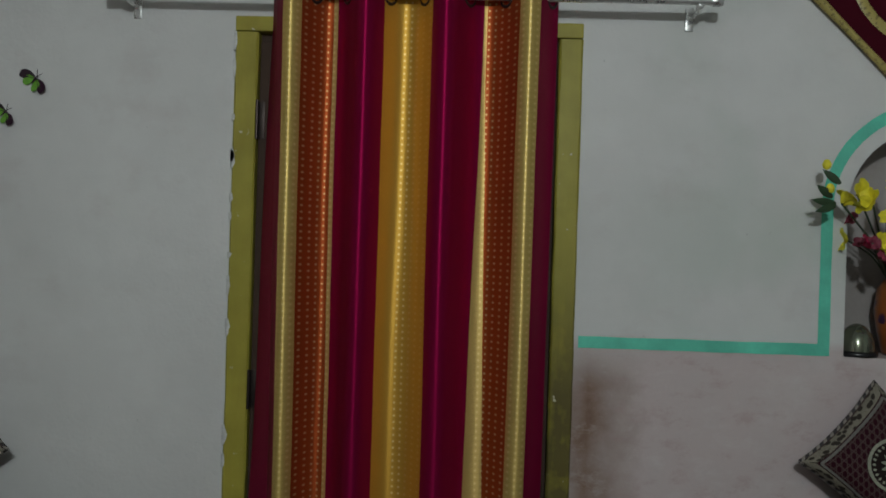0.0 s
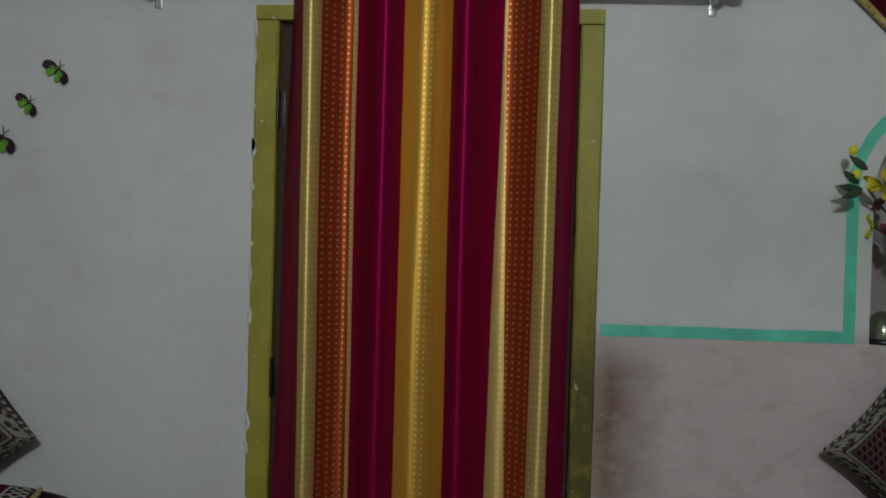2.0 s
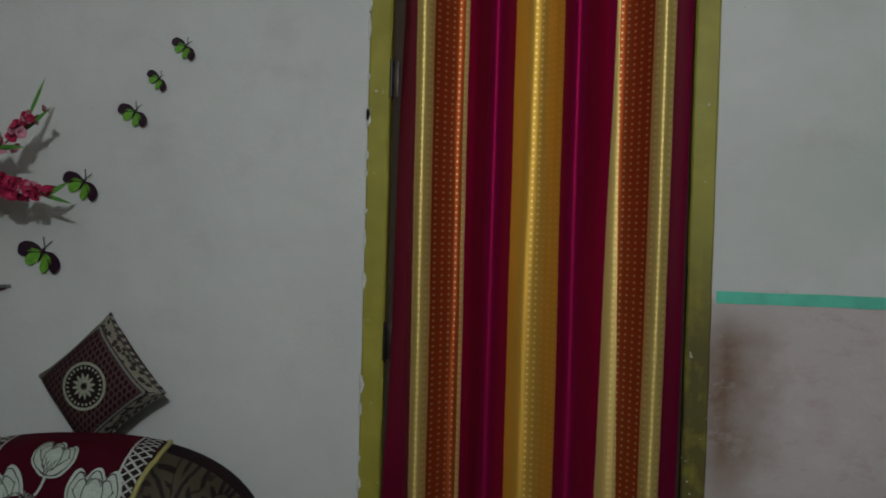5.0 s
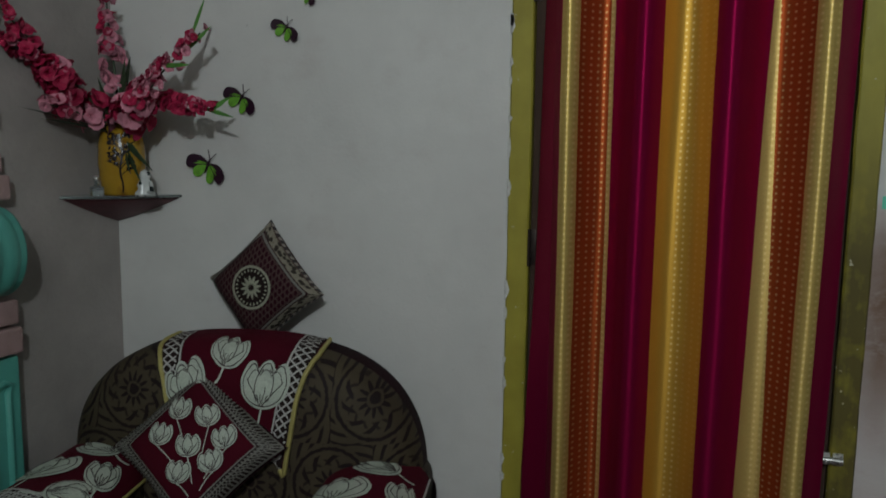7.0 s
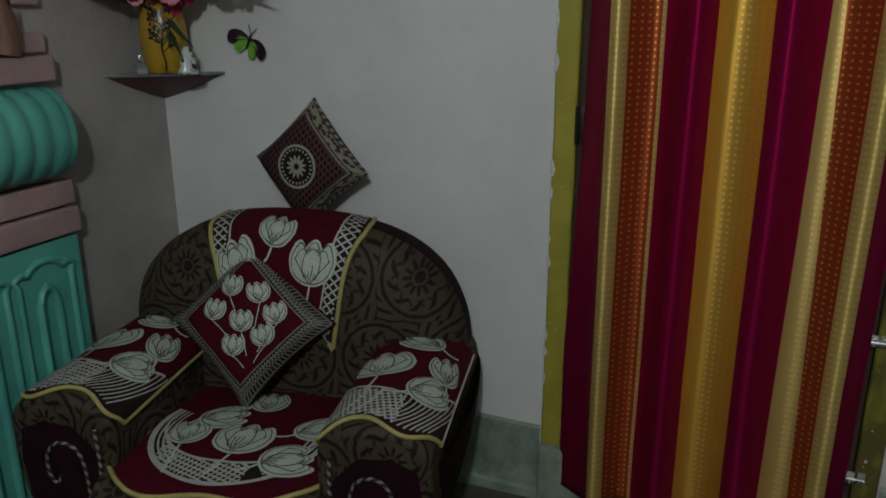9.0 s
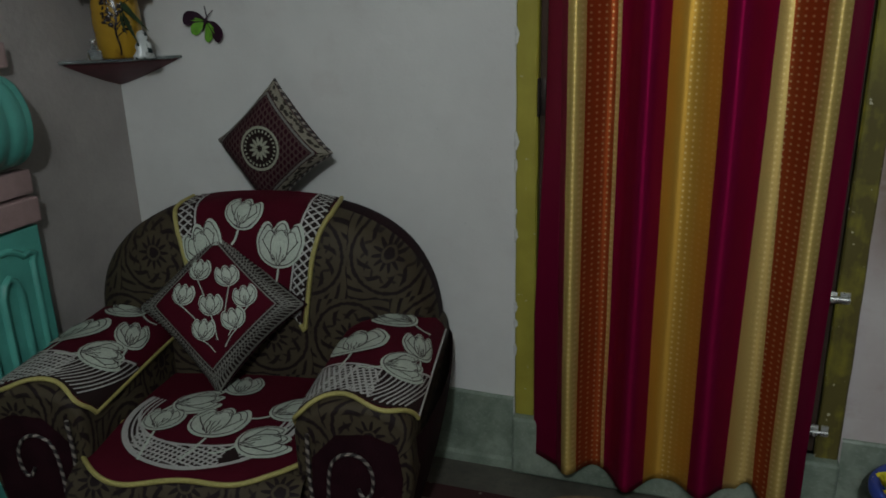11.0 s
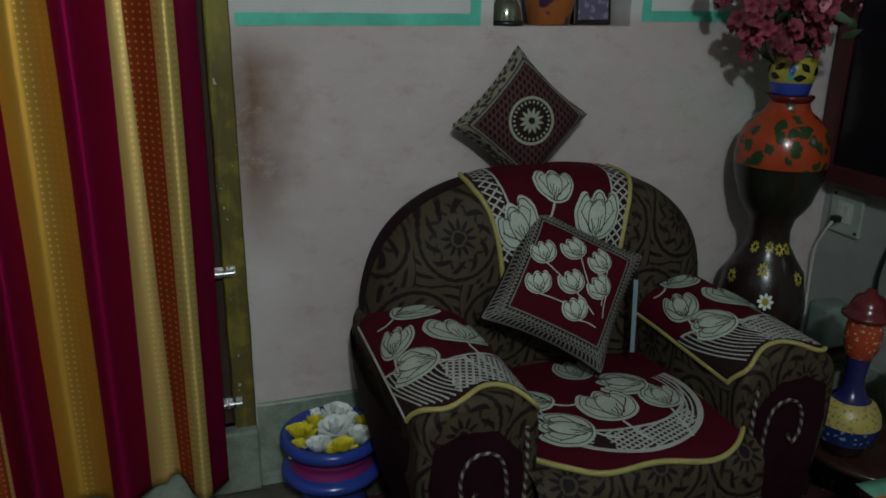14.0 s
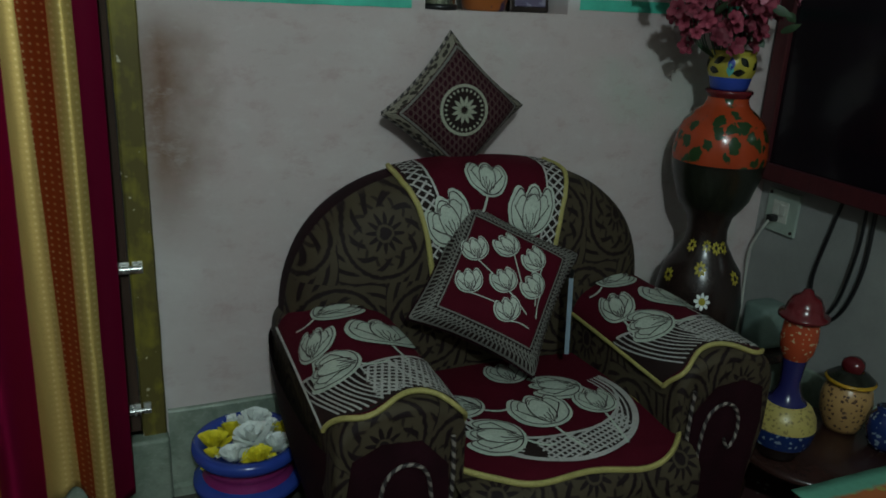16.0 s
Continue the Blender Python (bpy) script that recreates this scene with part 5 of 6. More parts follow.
BLOOM_YELLOW = [blossom_mesh("blossom", M_YELLOWPETAL, 5, 0.040, 0.020, 0.9) for _ in range(2)]
BLOOM_DUSTY = [blossom_mesh("blossom", M_DUSTYPINK, 5, 0.026, 0.010, 0.8) for _ in range(4)]
BLOOM_SMALLPINK = [blossom_mesh("blossom", M_PINK, 5, 0.024, 0.010, 0.8) for _ in range(3)]


def spike(parent, pts, kinds, size, n, lead=0.0):
    """A gladiolus spike: a stem with blossoms turning round it, smaller towards the tip."""
    line = smoothed(pts, 12)
    part("stem", Buf().tube(line, [0.0045 * (1 - 0.6 * i / len(line)) for i in range(len(line))], 6), M_LEAF, parent)
    for i in range(n):
        t = lead + (1 - lead) * i / (n - 1)
        p = line[min(len(line) - 1, int(t * (len(line) - 1)))]
        k = size * (1.15 - 0.65 * t) * random.uniform(0.85, 1.15)
        d = Vector((random.uniform(-1, 1), random.uniform(-1.2, 0.3), random.uniform(-0.35, 0.8)))
        d.normalize()
        me = random.choice(kinds[0] if random.random() < kinds[2] else kinds[1])
        twin("blossom", me, parent, Matrix.Translation(p + d * random.uniform(0.016, 0.040) * k) @ facing(d, random.uniform(0, 6)) @ Matrix.Scale(k, 4))


# ---- corner shelf ----
shelf = thing("corner_shelf", pose(XL, 0, 0), "maroon corner shelf with a glass top", "shelf")
SR, SZT = 0.252, 1.297
edge_pts = [(SR * math.cos(a), -SR * math.sin(a)) for a in np.linspace(0, math.pi / 2, 15)]
edge_pts = [((x * 0.35 + 0.65 * SR * (1 - t)), (y * 0.35 - 0.65 * SR * t)) for (x, y), t in zip(edge_pts, np.linspace(0, 1, 15))]
rows = [[(0.003 + x * k, -0.003 + y * k, z) for k, z in ((0.02, 1.203), (0.28, 1.222), (0.62, 1.252), (0.92, 1.282), (0.95, 1.287), (0.0, 1.287))] for x, y in edge_pts]
part("bracket", Buf().grid(rows, flip=True), M_BRACKETWOOD, shelf, "maroon wooden bracket")
b = Buf()
lo, hi = [(0.003 + x, -0.003 + y, 1.288) for x, y in edge_pts] + [(0.003, -0.003, 1.288)], [(0.003 + x, -0.003 + y, SZT) for x, y in edge_pts] + [(0.003, -0.003, SZT)]
b.grid([lo + lo[:1], hi + hi[:1]]).poly(hi[::-1]).poly(lo)
part("glass_top", b, M_GLASS, shelf, "clear glass plate", smooth=False)

VX, VY = -1.685, -0.115
vase = thing("shelf_vase", pose(VX, VY, SZT + 0.001), "ochre glazed vase with a dark tree motif", "vase")
vprof = [(0.0, 0.0), (0.056, 0.0), (0.060, 0.006), (0.066, 0.04), (0.071, 0.10), (0.069, 0.155), (0.060, 0.195), (0.048, 0.215), (0.046, 0.222), (0.041, 0.222), (0.042, 0.20), (0.0, 0.19)]
part("body", Buf().lathe(vprof, seg=40), M_OCHREPOT, vase)


def vase_skin(a, c):
    ang = math.radians(-52) + a / 0.07
    r = np.interp(c, [0, 0.04, 0.10, 0.155, 0.195, 0.215], [0.060, 0.066, 0.071, 0.069, 0.060, 0.048])
    return Vector((r * math.cos(ang), r * math.sin(ang), c))


sk = Skin(vase_skin, 1)
tree = Buf()
sk.ribbon(tree, [(0.004 * math.sin(60 * c), c) for c in np.linspace(0.01, 0.19, 14)], 0.006, 0.0012)
for i in range(22):
    c0, s = 0.05 + 0.13 * random.random(), random.choice((-1, 1))
    l = random.uniform(0.02, 0.045)
    a1, c1 = s * l, c0 + l * random.uniform(0.2, 0.9)
    sk.ribbon(tree, [(a1 * t, c0 + (c1 - c0) * t + 0.006 * math.sin(3 * t)) for t in np.linspace(0, 1, 6)], 0.0028, 0.0012)
    for q in (0.5, 0.75, 1.0):
        sk.petal(tree, (a1 * q, c0 + (c1 - c0) * q), random.uniform(0, 6.2), 0.014, 0.004, 0.0014)
part("tree_motif", tree, M_BLACKPOT, vase)

bouquet = thing("gladiolus_bouquet", pose(VX, VY, SZT + 0.19), "pink and red artificial gladiolus spikes", "flowers")
PR = (BLOOM_PINK, BLOOM_ROSE)
spike(bouquet, [(0, 0, 0), (0.10, -0.03, 0.11), (0.22, -0.05, 0.20), (0.34, -0.06, 0.29)], (*PR, 0.75), 0.83, 48, 0.25)
spike(bouquet, [(0, 0, 0), (0.13, -0.04, 0.07), (0.26, -0.05, 0.09), (0.38, -0.05, 0.065)], (*PR, 0.12), 0.89, 55, 0.2)
spike(bouquet, [(0, 0, 0), (0.10, -0.08, 0.06), (0.17, -0.11, 0.10), (0.22, -0.12, 0.14)], (*PR, 0.55), 0.93, 37, 0.15)
spike(bouquet, [(0, 0, 0), (0.005, -0.02, 0.16), (-0.01, -0.02, 0.30), (-0.02, -0.02, 0.42)], (*PR, 0.8), 0.76, 44, 0.3)
spike(bouquet, [(0, 0, 0), (-0.05, -0.12, 0.10), (-0.075, -0.22, 0.18), (-0.09, -0.33, 0.26)], (*PR, 0.1), 0.96, 63, 0.2)
spike(bouquet, [(0, 0, 0), (-0.03, -0.10, 0.05), (-0.05, -0.17, 0.07), (-0.06, -0.23, 0.08)], (*PR, 0.85), 0.93, 33, 0.25)
spike(bouquet, [(0, 0, 0), (-0.055, -0.14, 0.16), (-0.08, -0.26, 0.26), (-0.09, -0.38, 0.36)], (*PR, 0.4), 0.86, 40, 0.3)
for tip, w in (((0.07, -0.05, 0.20), 0.016), ((-0.01, -0.08, 0.19), 0.016), ((0.17, -0.07, -0.09), 0.012), ((0.10, -0.03, -0.05), 0.013), ((-0.08, -0.23, 0.06), 0.014), ((-0.06, -0.04, -0.02), 0.016), ((-0.09, -0.3, 0.09), 0.010), ((0.03, 0.02, 0.26), 0.018), ((0.05, -0.06, 0.14), 0.022), ((0.02, -0.09, 0.10), 0.020), ((0.06, -0.04, 0.25), 0.015), ((0.12, -0.06, -0.13), 0.013), ((0.08, -0.06, -0.10), 0.014), ((-0.03, -0.07, 0.14), 0.018), ((0.10, -0.05, 0.16), 0.016)):
    part("leaf", leaf_buf(Buf(), (0.01 * random.uniform(-1, 1), -0.02, 0.0), tip, w, 0.02), M_LEAF, bouquet)
for base, tip in (((0.28, -0.05, 0.24), (0.38, -0.06, 0.31)), ((0.31, -0.06, 0.28), (0.36, -0.06, 0.39)), ((0.20, -0.06, 0.20), (0.31, -0.07, 0.20)), ((0.33, -0.05, 0.08), (0.44, -0.05, 0.05)), ((0.36, -0.05, 0.07), (0.43, -0.05, 0.11))):
    part("bud_leaf", leaf_buf(Buf(), base, tip, 0.007), M_LEAFBRIGHT, bouquet, "bright green bud leaf")

fig = thing("figurine", pose(-1.585, -0.135, SZT + 0.001), "small black and white china figurine", "figurine")
b = Buf()
b.lathe([(0.0, 0.0), (0.028, 0.0), (0.030, 0.008), (0.020, 0.022), (0.022, 0.036), (0.014, 0.052), (0.016, 0.062), (0.012, 0.076), (0.0, 0.082)], seg=16, wob=0.18)
b.tube(smoothed([(0.018, -0.008, 0.012), (0.034, -0.012, 0.018), (0.03, -0.014, 0.045)], 4), 0.007, 8)
part("body", b, M_CERAMICWHITE, fig)
bt = thing("glass_stopper", pose(-1.715, -0.195, SZT + 0.001), "tiny clear glass perfume bottle", "bottle")
part("body", Buf().lathe([(0.0, 0.0), (0.018, 0.0), (0.02, 0.004), (0.02, 0.026), (0.008, 0.032), (0.007, 0.040), (0.0, 0.040)], seg=18), M_GLASS, bt)
part("cap", Buf().lathe([(0.0, 0.040), (0.008, 0.040), (0.009, 0.055), (0.004, 0.062), (0.0, 0.062)], seg=14), M_STEEL, bt)


# ---- butterflies ----
def butterfly(x, z, size, turn_deg, label):
    bf = thing("butterfly", pose(x, -0.004, z, 0, turn_deg, 0), label, "wall sticker", "wall butterflies")

    def wing(pts, tilt, mat, name):
        c = Vector((0, 0, 0))
        pts = smoothed([(p[0] * size, 0, p[1] * size) for p in pts], 4)
        rows = [[(p.x * k, -0.003 - abs(p.x) * k * tilt, p.z * k) for k in (0.02, 0.35, 0.7, 1.0)] for p in pts]
        part(name, Buf().grid(rows), mat, bf)

    for s in (-1, 1):
        wing([(s * 0.02, 0.08), (s * 0.26, 0.15), (s * 0.49, 0.08), (s * 0.57, -0.07), (s * 0.50, -0.25), (s * 0.30, -0.21), (s * 0.02, -0.03)], 0.16, M_WINGDARK, "forewing")
        wing([(s * 0.02, 0.02), (s * 0.24, -0.10), (s * 0.31, -0.24), (s * 0.24, -0.37), (s * 0.09, -0.33), (s * 0.02, -0.06)], 0.22, M_WINGGREEN, "hindwing")
        g = Buf()
        for q, l in ((-0.42, 0.38), (-0.12, 0.30)):
            p0, p1 = Vector((s * 0.06 * size, 0, 0.04 * size)), Vector((s * math.cos(q) * l * size, 0, math.sin(q) * l * size * 0.7 + 0.02 * size))
            rows = []
            for t in np.linspace(0, 1, 5):
                p = p0 + (p1 - p0) * t
                d = 0.022 * size * math.sin(math.pi * (0.15 + 0.8 * t))
                rows.append([(p.x, -0.0042 - abs(p.x) * 0.19, p.z - d), (p.x, -0.0042 - abs(p.x) * 0.19, p.z + d)])
            g.grid(rows)
        part("wing_marking", g, M_WINGGREEN, bf)
    part("body", Buf().tube([(0, -0.006, -0.22 * size), (0, -0.007, -0.05 * size), (0, -0.008, 0.1 * size), (0, -0.006, 0.17 * size)], [0.008 * size, 0.03 * size, 0.035 * size, 0.015 * size], 8), M_WINGDARK, bf)
    an = Buf()
    for s in (-1, 1):
        an.tube(smoothed([(0, -0.006, 0.15 * size), (s * 0.06 * size, -0.010, 0.27 * size), (s * 0.12 * size, -0.012, 0.38 * size)], 4), 0.012 * size, 6)
    part("antennae", an, M_WINGDARK, bf)
    return bf


butterfly(-1.008, 1.996, 0.074, 40, "small dark green wall butterfly")
butterfly(-1.088, 1.905, 0.066, 46, "small dark green wall butterfly")
butterfly(-1.160, 1.808, 0.088, 30, "dark purple and lime green wall butterfly")
butterfly(-1.318, 1.602, 0.108, 32, "purple and lime green butterfly beside the flowers")
butterfly(-1.445, 1.392, 0.130, 26, "large purple and lime green wall butterfly")

# ---- moulded wall unit on the west wall ----
unit = thing("moulded_wall_unit", pose(XL, -0.475, 0), "turquoise and pink moulded plaster wall unit", "wall unit")
UW = -0.80
part("panel", Buf().box((0, UW, ZF), (0.045, 0.0, 0.862), 0.006), M_TEAL, unit, smooth=False)
for y0, y1, zt in ((-0.045, -0.225, 0.835), (-0.265, -0.445, 0.835), (-0.485, -0.665, 0.835)):
    ym, r = (y0 + y1) / 2, (y0 - y1) / 2
    outer = [(0.046, y0, 0.12), (0.046, y0, 0.5), (0.046, y0, zt - 0.07), (0.046, y0 + 0.012, zt - 0.052), (0.046, y0 - 0.012, zt - 0.04)] + [(0.046, ym + (r - 0.02) * math.cos(a), zt - 0.075 + 0.055 * math.sin(a)) for a in np.linspace(0.5, math.pi - 0.5, 9)] + [(0.046, y1 + 0.012, zt - 0.04), (0.046, y1 - 0.012, zt - 0.052), (0.046, y1, zt - 0.07), (0.046, y1, 0.12)]
    part("arch_moulding", Buf().tube(outer, 0.010, 8), M_TEAL, unit)
    inn = [(0.047, ym + 0.03, 0.14), (0.047, ym + 0.03, 0.6), (0.047, ym + 0.03, 0.69), (0.047, ym + 0.018, 0.725), (0.047, ym, 0.74), (0.047, ym - 0.018, 0.725), (0.047, ym - 0.03, 0.69), (0.047, ym - 0.03, 0.14)]
    part("arch_moulding", Buf().tube(inn, 0.012, 8), M_TEAL, unit)
for z0, z1, out in ((0.872, 0.945, 0.060), (0.953, 1.022, 0.050), (1.300, 1.368, 0.045)):
    part("ledge", Buf().box((0, UW, z0), (out, 0.006, z1), 0.007), M_PINKSTONE, unit, "dusty pink ledge", smooth=False)
rows = []
for t in np.linspace(0, 1, 90):
    y = 0.012 + (UW - 0.012) * t
    d = 0.012 - y
    k = math.sqrt(max(0, 1 - max(0, 1 - d / 0.05) ** 2)) if d < 0.05 else 1.0
    ph = (d - 0.05) / 0.062
    rib = 0.010 * abs(math.sin(math.pi * ph)) if d > 0.05 else 0.010 * d / 0.05
    rr = (0.060 + 0.06 * 1 + rib) * max(0.05, k)
    zr = (0.122 + rib * 0.6) * (0.84 + 0.16 * k)
    rows.append([(rr * max(0, math.cos(a)) ** 0.8, y, 1.160 + zr * math.sin(a)) for a in np.linspace(-math.pi / 2, math.pi / 2, 19)])
part("ribbed_roll", Buf().grid(rows), M_TEAL, unit, "ribbed turquoise roll")
for r, z in enumerate(np.arange(1.376, 2.0, 0.062)):
    for c in range(5):
        y1 = -0.0 - c * 0.165 - (0.07 if r % 2 else 0.0)
        y1 = min(y1, 0.0)
        w = 0.155 if not (c == 0 and r % 2 == 0) else 0.085
        part("brick", Buf().box((0, max(UW, y1 - w), z), (0.024 + 0.004 * random.random(), y1, z + 0.052), 0.005), M_PINKSTONE, unit, smooth=False)
b = Buf()
b.tube(smoothed([(0.03, -0.13, 1.375), (0.034, -0.125, 1.45), (0.034, -0.15, 1.56), (0.034, -0.13, 1.75)], 6), [0.035 - 0.001 * i for i in range(19)], 8)
for i in range(26):
    y, z = -0.13 + random.uniform(-0.11, 0.09), random.uniform(1.48, 1.95)
    b.tube(smoothed([(0.03, -0.135, z - 0.08), (0.036, (y - 0.135) / 2, z - 0.03), (0.033, y, z)], 4), [0.010 - 0.0008 * j for j in range(9)], 6)
part("tree_relief", b, M_BROWNRELIEF, unit, "brown tree relief")

# ---- niche contents ----
dome = thing("dome_ornament", pose(1.220, 0.045, NZ0), "smoky silver glass dome on a black base", "ornament")
part("base", Buf().lathe([(0, 0), (0.050, 0), (0.052, 0.006), (0.050, 0.014), (0, 0.014)], seg=28), M_BLACK, dome)
part("dome", Buf().lathe([(0.0445 * math.cos(a), 0.0145 + 0.072 * math.sin(a)) for a in np.linspace(0, math.pi / 2, 12)], seg=28), M_DOME, dome)
nv = thing("niche_vase", pose(1.368, 0.075, NZ0), "brown and orange marbled vase in the niche", "vase")
part("body", Buf().lathe([(0, 0), (0.055, 0), (0.060, 0.006), (0.072, 0.06), (0.082, 0.12), (0.074, 0.18), (0.048, 0.22), (0.042, 0.24), (0.050, 0.255), (0.044, 0.255), (0.036, 0.24), (0, 0.23)], seg=30), M_BROWNVASE, nv)
nb = thing("niche_bouquet", pose(1.306, 0.05, NZ0 + 0.245), "yellow and red artificial flowers", "flowers")
for i in range(46):
    a = random.uniform(-math.pi, 0.35)
    d = Vector((math.cos(a) * random.uniform(0.5, 1.0), -abs(math.sin(a)) * 0.9, random.uniform(0.0, 1.0)))
    if i < 5:
        p = Vector((-0.205 + 0.034 * i, -0.15 - 0.008 * i, 0.150 + 0.022 * (i % 2)))
        me = BLOOM_YELLOW[i % 2]
    else:
        p = Vector((random.uniform(-0.15, 0.20), random.uniform(-0.17, -0.05), random.uniform(0.00, 0.14)))
        me = random.choice(BLOOM_ROSE + BLOOM_DUSTY if random.random() < 0.88 else BLOOM_YELLOW)
    twin("blossom", me, nb, Matrix.Translation(p) @ facing(d, random.uniform(0, 6)) @ Matrix.Scale(random.uniform(0.65, 0.9), 4))
    part("stem", Buf().tube(smoothed([(0, 0, -0.05), (p.x * 0.4, p.y * 0.3, p.z * 0.5 - 0.01), tuple(p)], 4), 0.0025, 5), M_LEAF, nb)
for base, tip in (((-0.23, -0.15, 0.165), (-0.272, -0.16, 0.195)), ((-0.22, -0.15, 0.15), (-0.285, -0.16, 0.158)), ((-0.22, -0.15, 0.145), (-0.275, -0.16, 0.128)), ((-0.21, -0.15, 0.20), (-0.255, -0.15, 0.235)), ((-0.05, -0.1, 0.15), (-0.06, -0.12, 0.24)), ((0.03, -0.1, 0.15), (0.05, -0.12, 0.23))):
    part("leaf", leaf_buf(Buf(), base, tip, 0.010), M_LEAF, nb)
part("bud", Buf().lathe([(0, -0.012), (0.009, -0.006), (0.011, 0.004), (0.006, 0.014), (0, 0.016)], (-0.245, -0.15, 0.245), 10), M_YELLOWPETAL, nb)
part("bud", Buf().lathe([(0, -0.012), (0.009, -0.006), (0.011, 0.004), (0.006, 0.014), (0, 0.016)], (-0.235, -0.15, 0.185), 10), M_YELLOWPETAL, nb)
pq = thing("framed_plaque", pose(1.515, 0.09, NZ0, -6, 0, 0), "violet grey plaque in a dark stepped frame", "plaque")
part("picture_frame", Buf().box((-0.062, -0.012, 0), (0.062, 0.012, 0.20), 0.004), M_DARKMETAL, pq, smooth=False)
part("plate", Buf().box((-0.050, -0.018, 0.014), (0.050, -0.0122, 0.095), 0.003), M_PLAQUE, pq, smooth=False)
part("plate", Buf().box((-0.050, -0.018, 0.108), (0.050, -0.0122, 0.186), 0.003), M_PLAQUE, pq, smooth=False)

# ---- wall hanging ----
hang = thing("wall_hanging", pose(1.372, -0.006, 2.362, 0, 45, 0), "dark maroon diamond wall hanging with gold edge", "wall hanging")
hs = 0.292
part("panel", Buf().box((-hs, -0.012, -hs), (hs, 0.0, hs), 0.004), M_VELVET, hang, smooth=False)
for x0, z0, x1, z1 in ((-1, -1, 1, -1), (1, -1, 1, 1), (1, 1, -1, 1), (-1, 1, -1, -1)):
    part("edging", Buf().tube([(hs * (x0 + (x1 - x0) * t), -0.010, hs * (z0 + (z1 - z0) * t)) for t in np.linspace(0, 1, 16)], [0.0105 + 0.0015 * math.sin(9 * t) for t in np.linspace(0, 1, 16)], 8), M_GOLDGLITTER, hang, "antique gold edging")
for r, w, mt, nm in ((0.225, 0.026, M_GOLDGLITTER, "gold_ring"), (0.150, 0.008, M_LINE, "silver_ring"), (0.132, 0.007, M_LINE, "silver_ring"), (0.112, 0.005, M_LINE, "silver_ring")):
    rows = [[(q * math.cos(a), -0.0165 if abs(q - r) < w / 3 else -0.0135, q * math.sin(a)) for q in (r - w / 2, r - w / 5, r + w / 5, r + w / 2)] for a in np.linspace(0, 2 * math.pi, 64)]
    part(nm, Buf().grid(rows, flip=True), mt, hang)
fl = Buf()
for k in range(12):
    a = k * math.pi / 6
    rows = []
    for t in np.linspace(0, 1, 6):
        w = 0.014 * max(0.05, math.sin(math.pi * t))
        r = 0.02 + 0.07 * t
        rows.append([(r * math.cos(a) - q * w * math.sin(a), -0.0145, r * math.sin(a) + q * w * math.cos(a)) for q in (-1, 0, 1)])
    fl.grid(rows, flip=True)
part("rosette", fl, M_DUSTYPINK, hang)

# ---- painted floor vase ----
FX, FY = 2.03, -0.205
fv = thing("floor_vase", pose(FX, FY, ZF) @ Matrix.Diagonal((0.93, 0.93, 1.065, 1)), "tall painted floor vase in orange, green and black", "vase")
prof_low = [(0.0, 0.0), (0.15, 0.0), (0.155, 0.02), (0.12, 0.06), (0.10, 0.14), (0.15, 0.28), (0.185, 0.40), (0.190, 0.46), (0.165, 0.56), (0.125, 0.60), (0.088, 0.645), (0.083, 0.685), (0.096, 0.722), (0.128, 0.75)]
VR = 0.76  # slenderness
slim = lambda prof: [(r * VR, z) for r, z in prof]
part("pedestal", Buf().lathe(slim(prof_low), seg=48), M_BLACKPOT, fv)
part("lower_bowl", Buf().lathe(slim([(0.128, 0.75), (0.150, 0.775), (0.160, 0.80), (0.182, 0.845), (0.189, 0.880)]), seg=48), M_GREENPOT, fv)
part("belly", Buf().lathe(slim([(0.189, 0.880), (0.191, 0.905), (0.184, 0.945), (0.160, 0.985), (0.122, 1.012), (0.094, 1.026), (0.083, 1.040), (0.082, 1.052)]), seg=48), M_ORANGEPOT, fv)
part("collar", Buf().lathe(slim([(0.082, 1.052), (0.094, 1.062), (0.096, 1.068), (0.090, 1.072), (0.0, 1.070)]), seg=40), M_REDPOT, fv)


def pot_skin(zs, rs, a0):
    return lambda a, c: Vector((VR * np.interp(c, zs, rs) * math.cos(a0 + a), VR * np.interp(c, zs, rs) * math.sin(a0 + a), c))


ps = Skin(pot_skin([0.40, 0.46, 0.56, 0.60, 0.645, 0.685, 0.722], [0.185, 0.190, 0.165, 0.125, 0.088, 0.083, 0.096], radians(-133)), 1)
for a, c, s in ((0.0, 0.585, 0.85), (0.55, 0.64, 0.8), (-0.55, 0.64, 0.8), (0.12, 0.645, 0.75), (0.95, 0.64, 0.8), (0.15, 0.50, 1.1), (-0.85, 0.55, 0.9), (1.05, 0.56, 0.9)):
    d = Buf()
    rr = np.interp(c, [0.40, 0.46, 0.56, 0.64, 0.675], [0.185, 0.19, 0.165, 0.115, 0.086]) * VR
    for k in range(8):
        q = k * math.pi / 4
        rows = []
        for t in np.linspace(0, 1, 5):
            w = 0.0052 * s * math.sin(math.pi * (0.1 + 0.8 * t))
            l = s * (0.007 + 0.016 * t)
            rows.append([ps.point(a + (l * math.cos(q) - e * w * math.sin(q)) / rr, c + l * math.sin(q) + e * w * math.cos(q), 0.0012) for e in (-1, 0, 1)])
        d.grid(rows)
    part("painted_flower", d, M_YELLOWPOT if c != 0.50 else M_WHITEPETAL, fv, "painted yellow flower")
    if c == 0.50:
        part("painted_flower", Buf().grid([[ps.point(a + 0.011 * r * math.cos(q) / rr, c + 0.011 * r * math.sin(q), 0.0014) for r in (0.1, 0.6, 1)] for q in np.linspace(0, 2 * math.pi, 13)]), M_YELLOWPOT, fv)

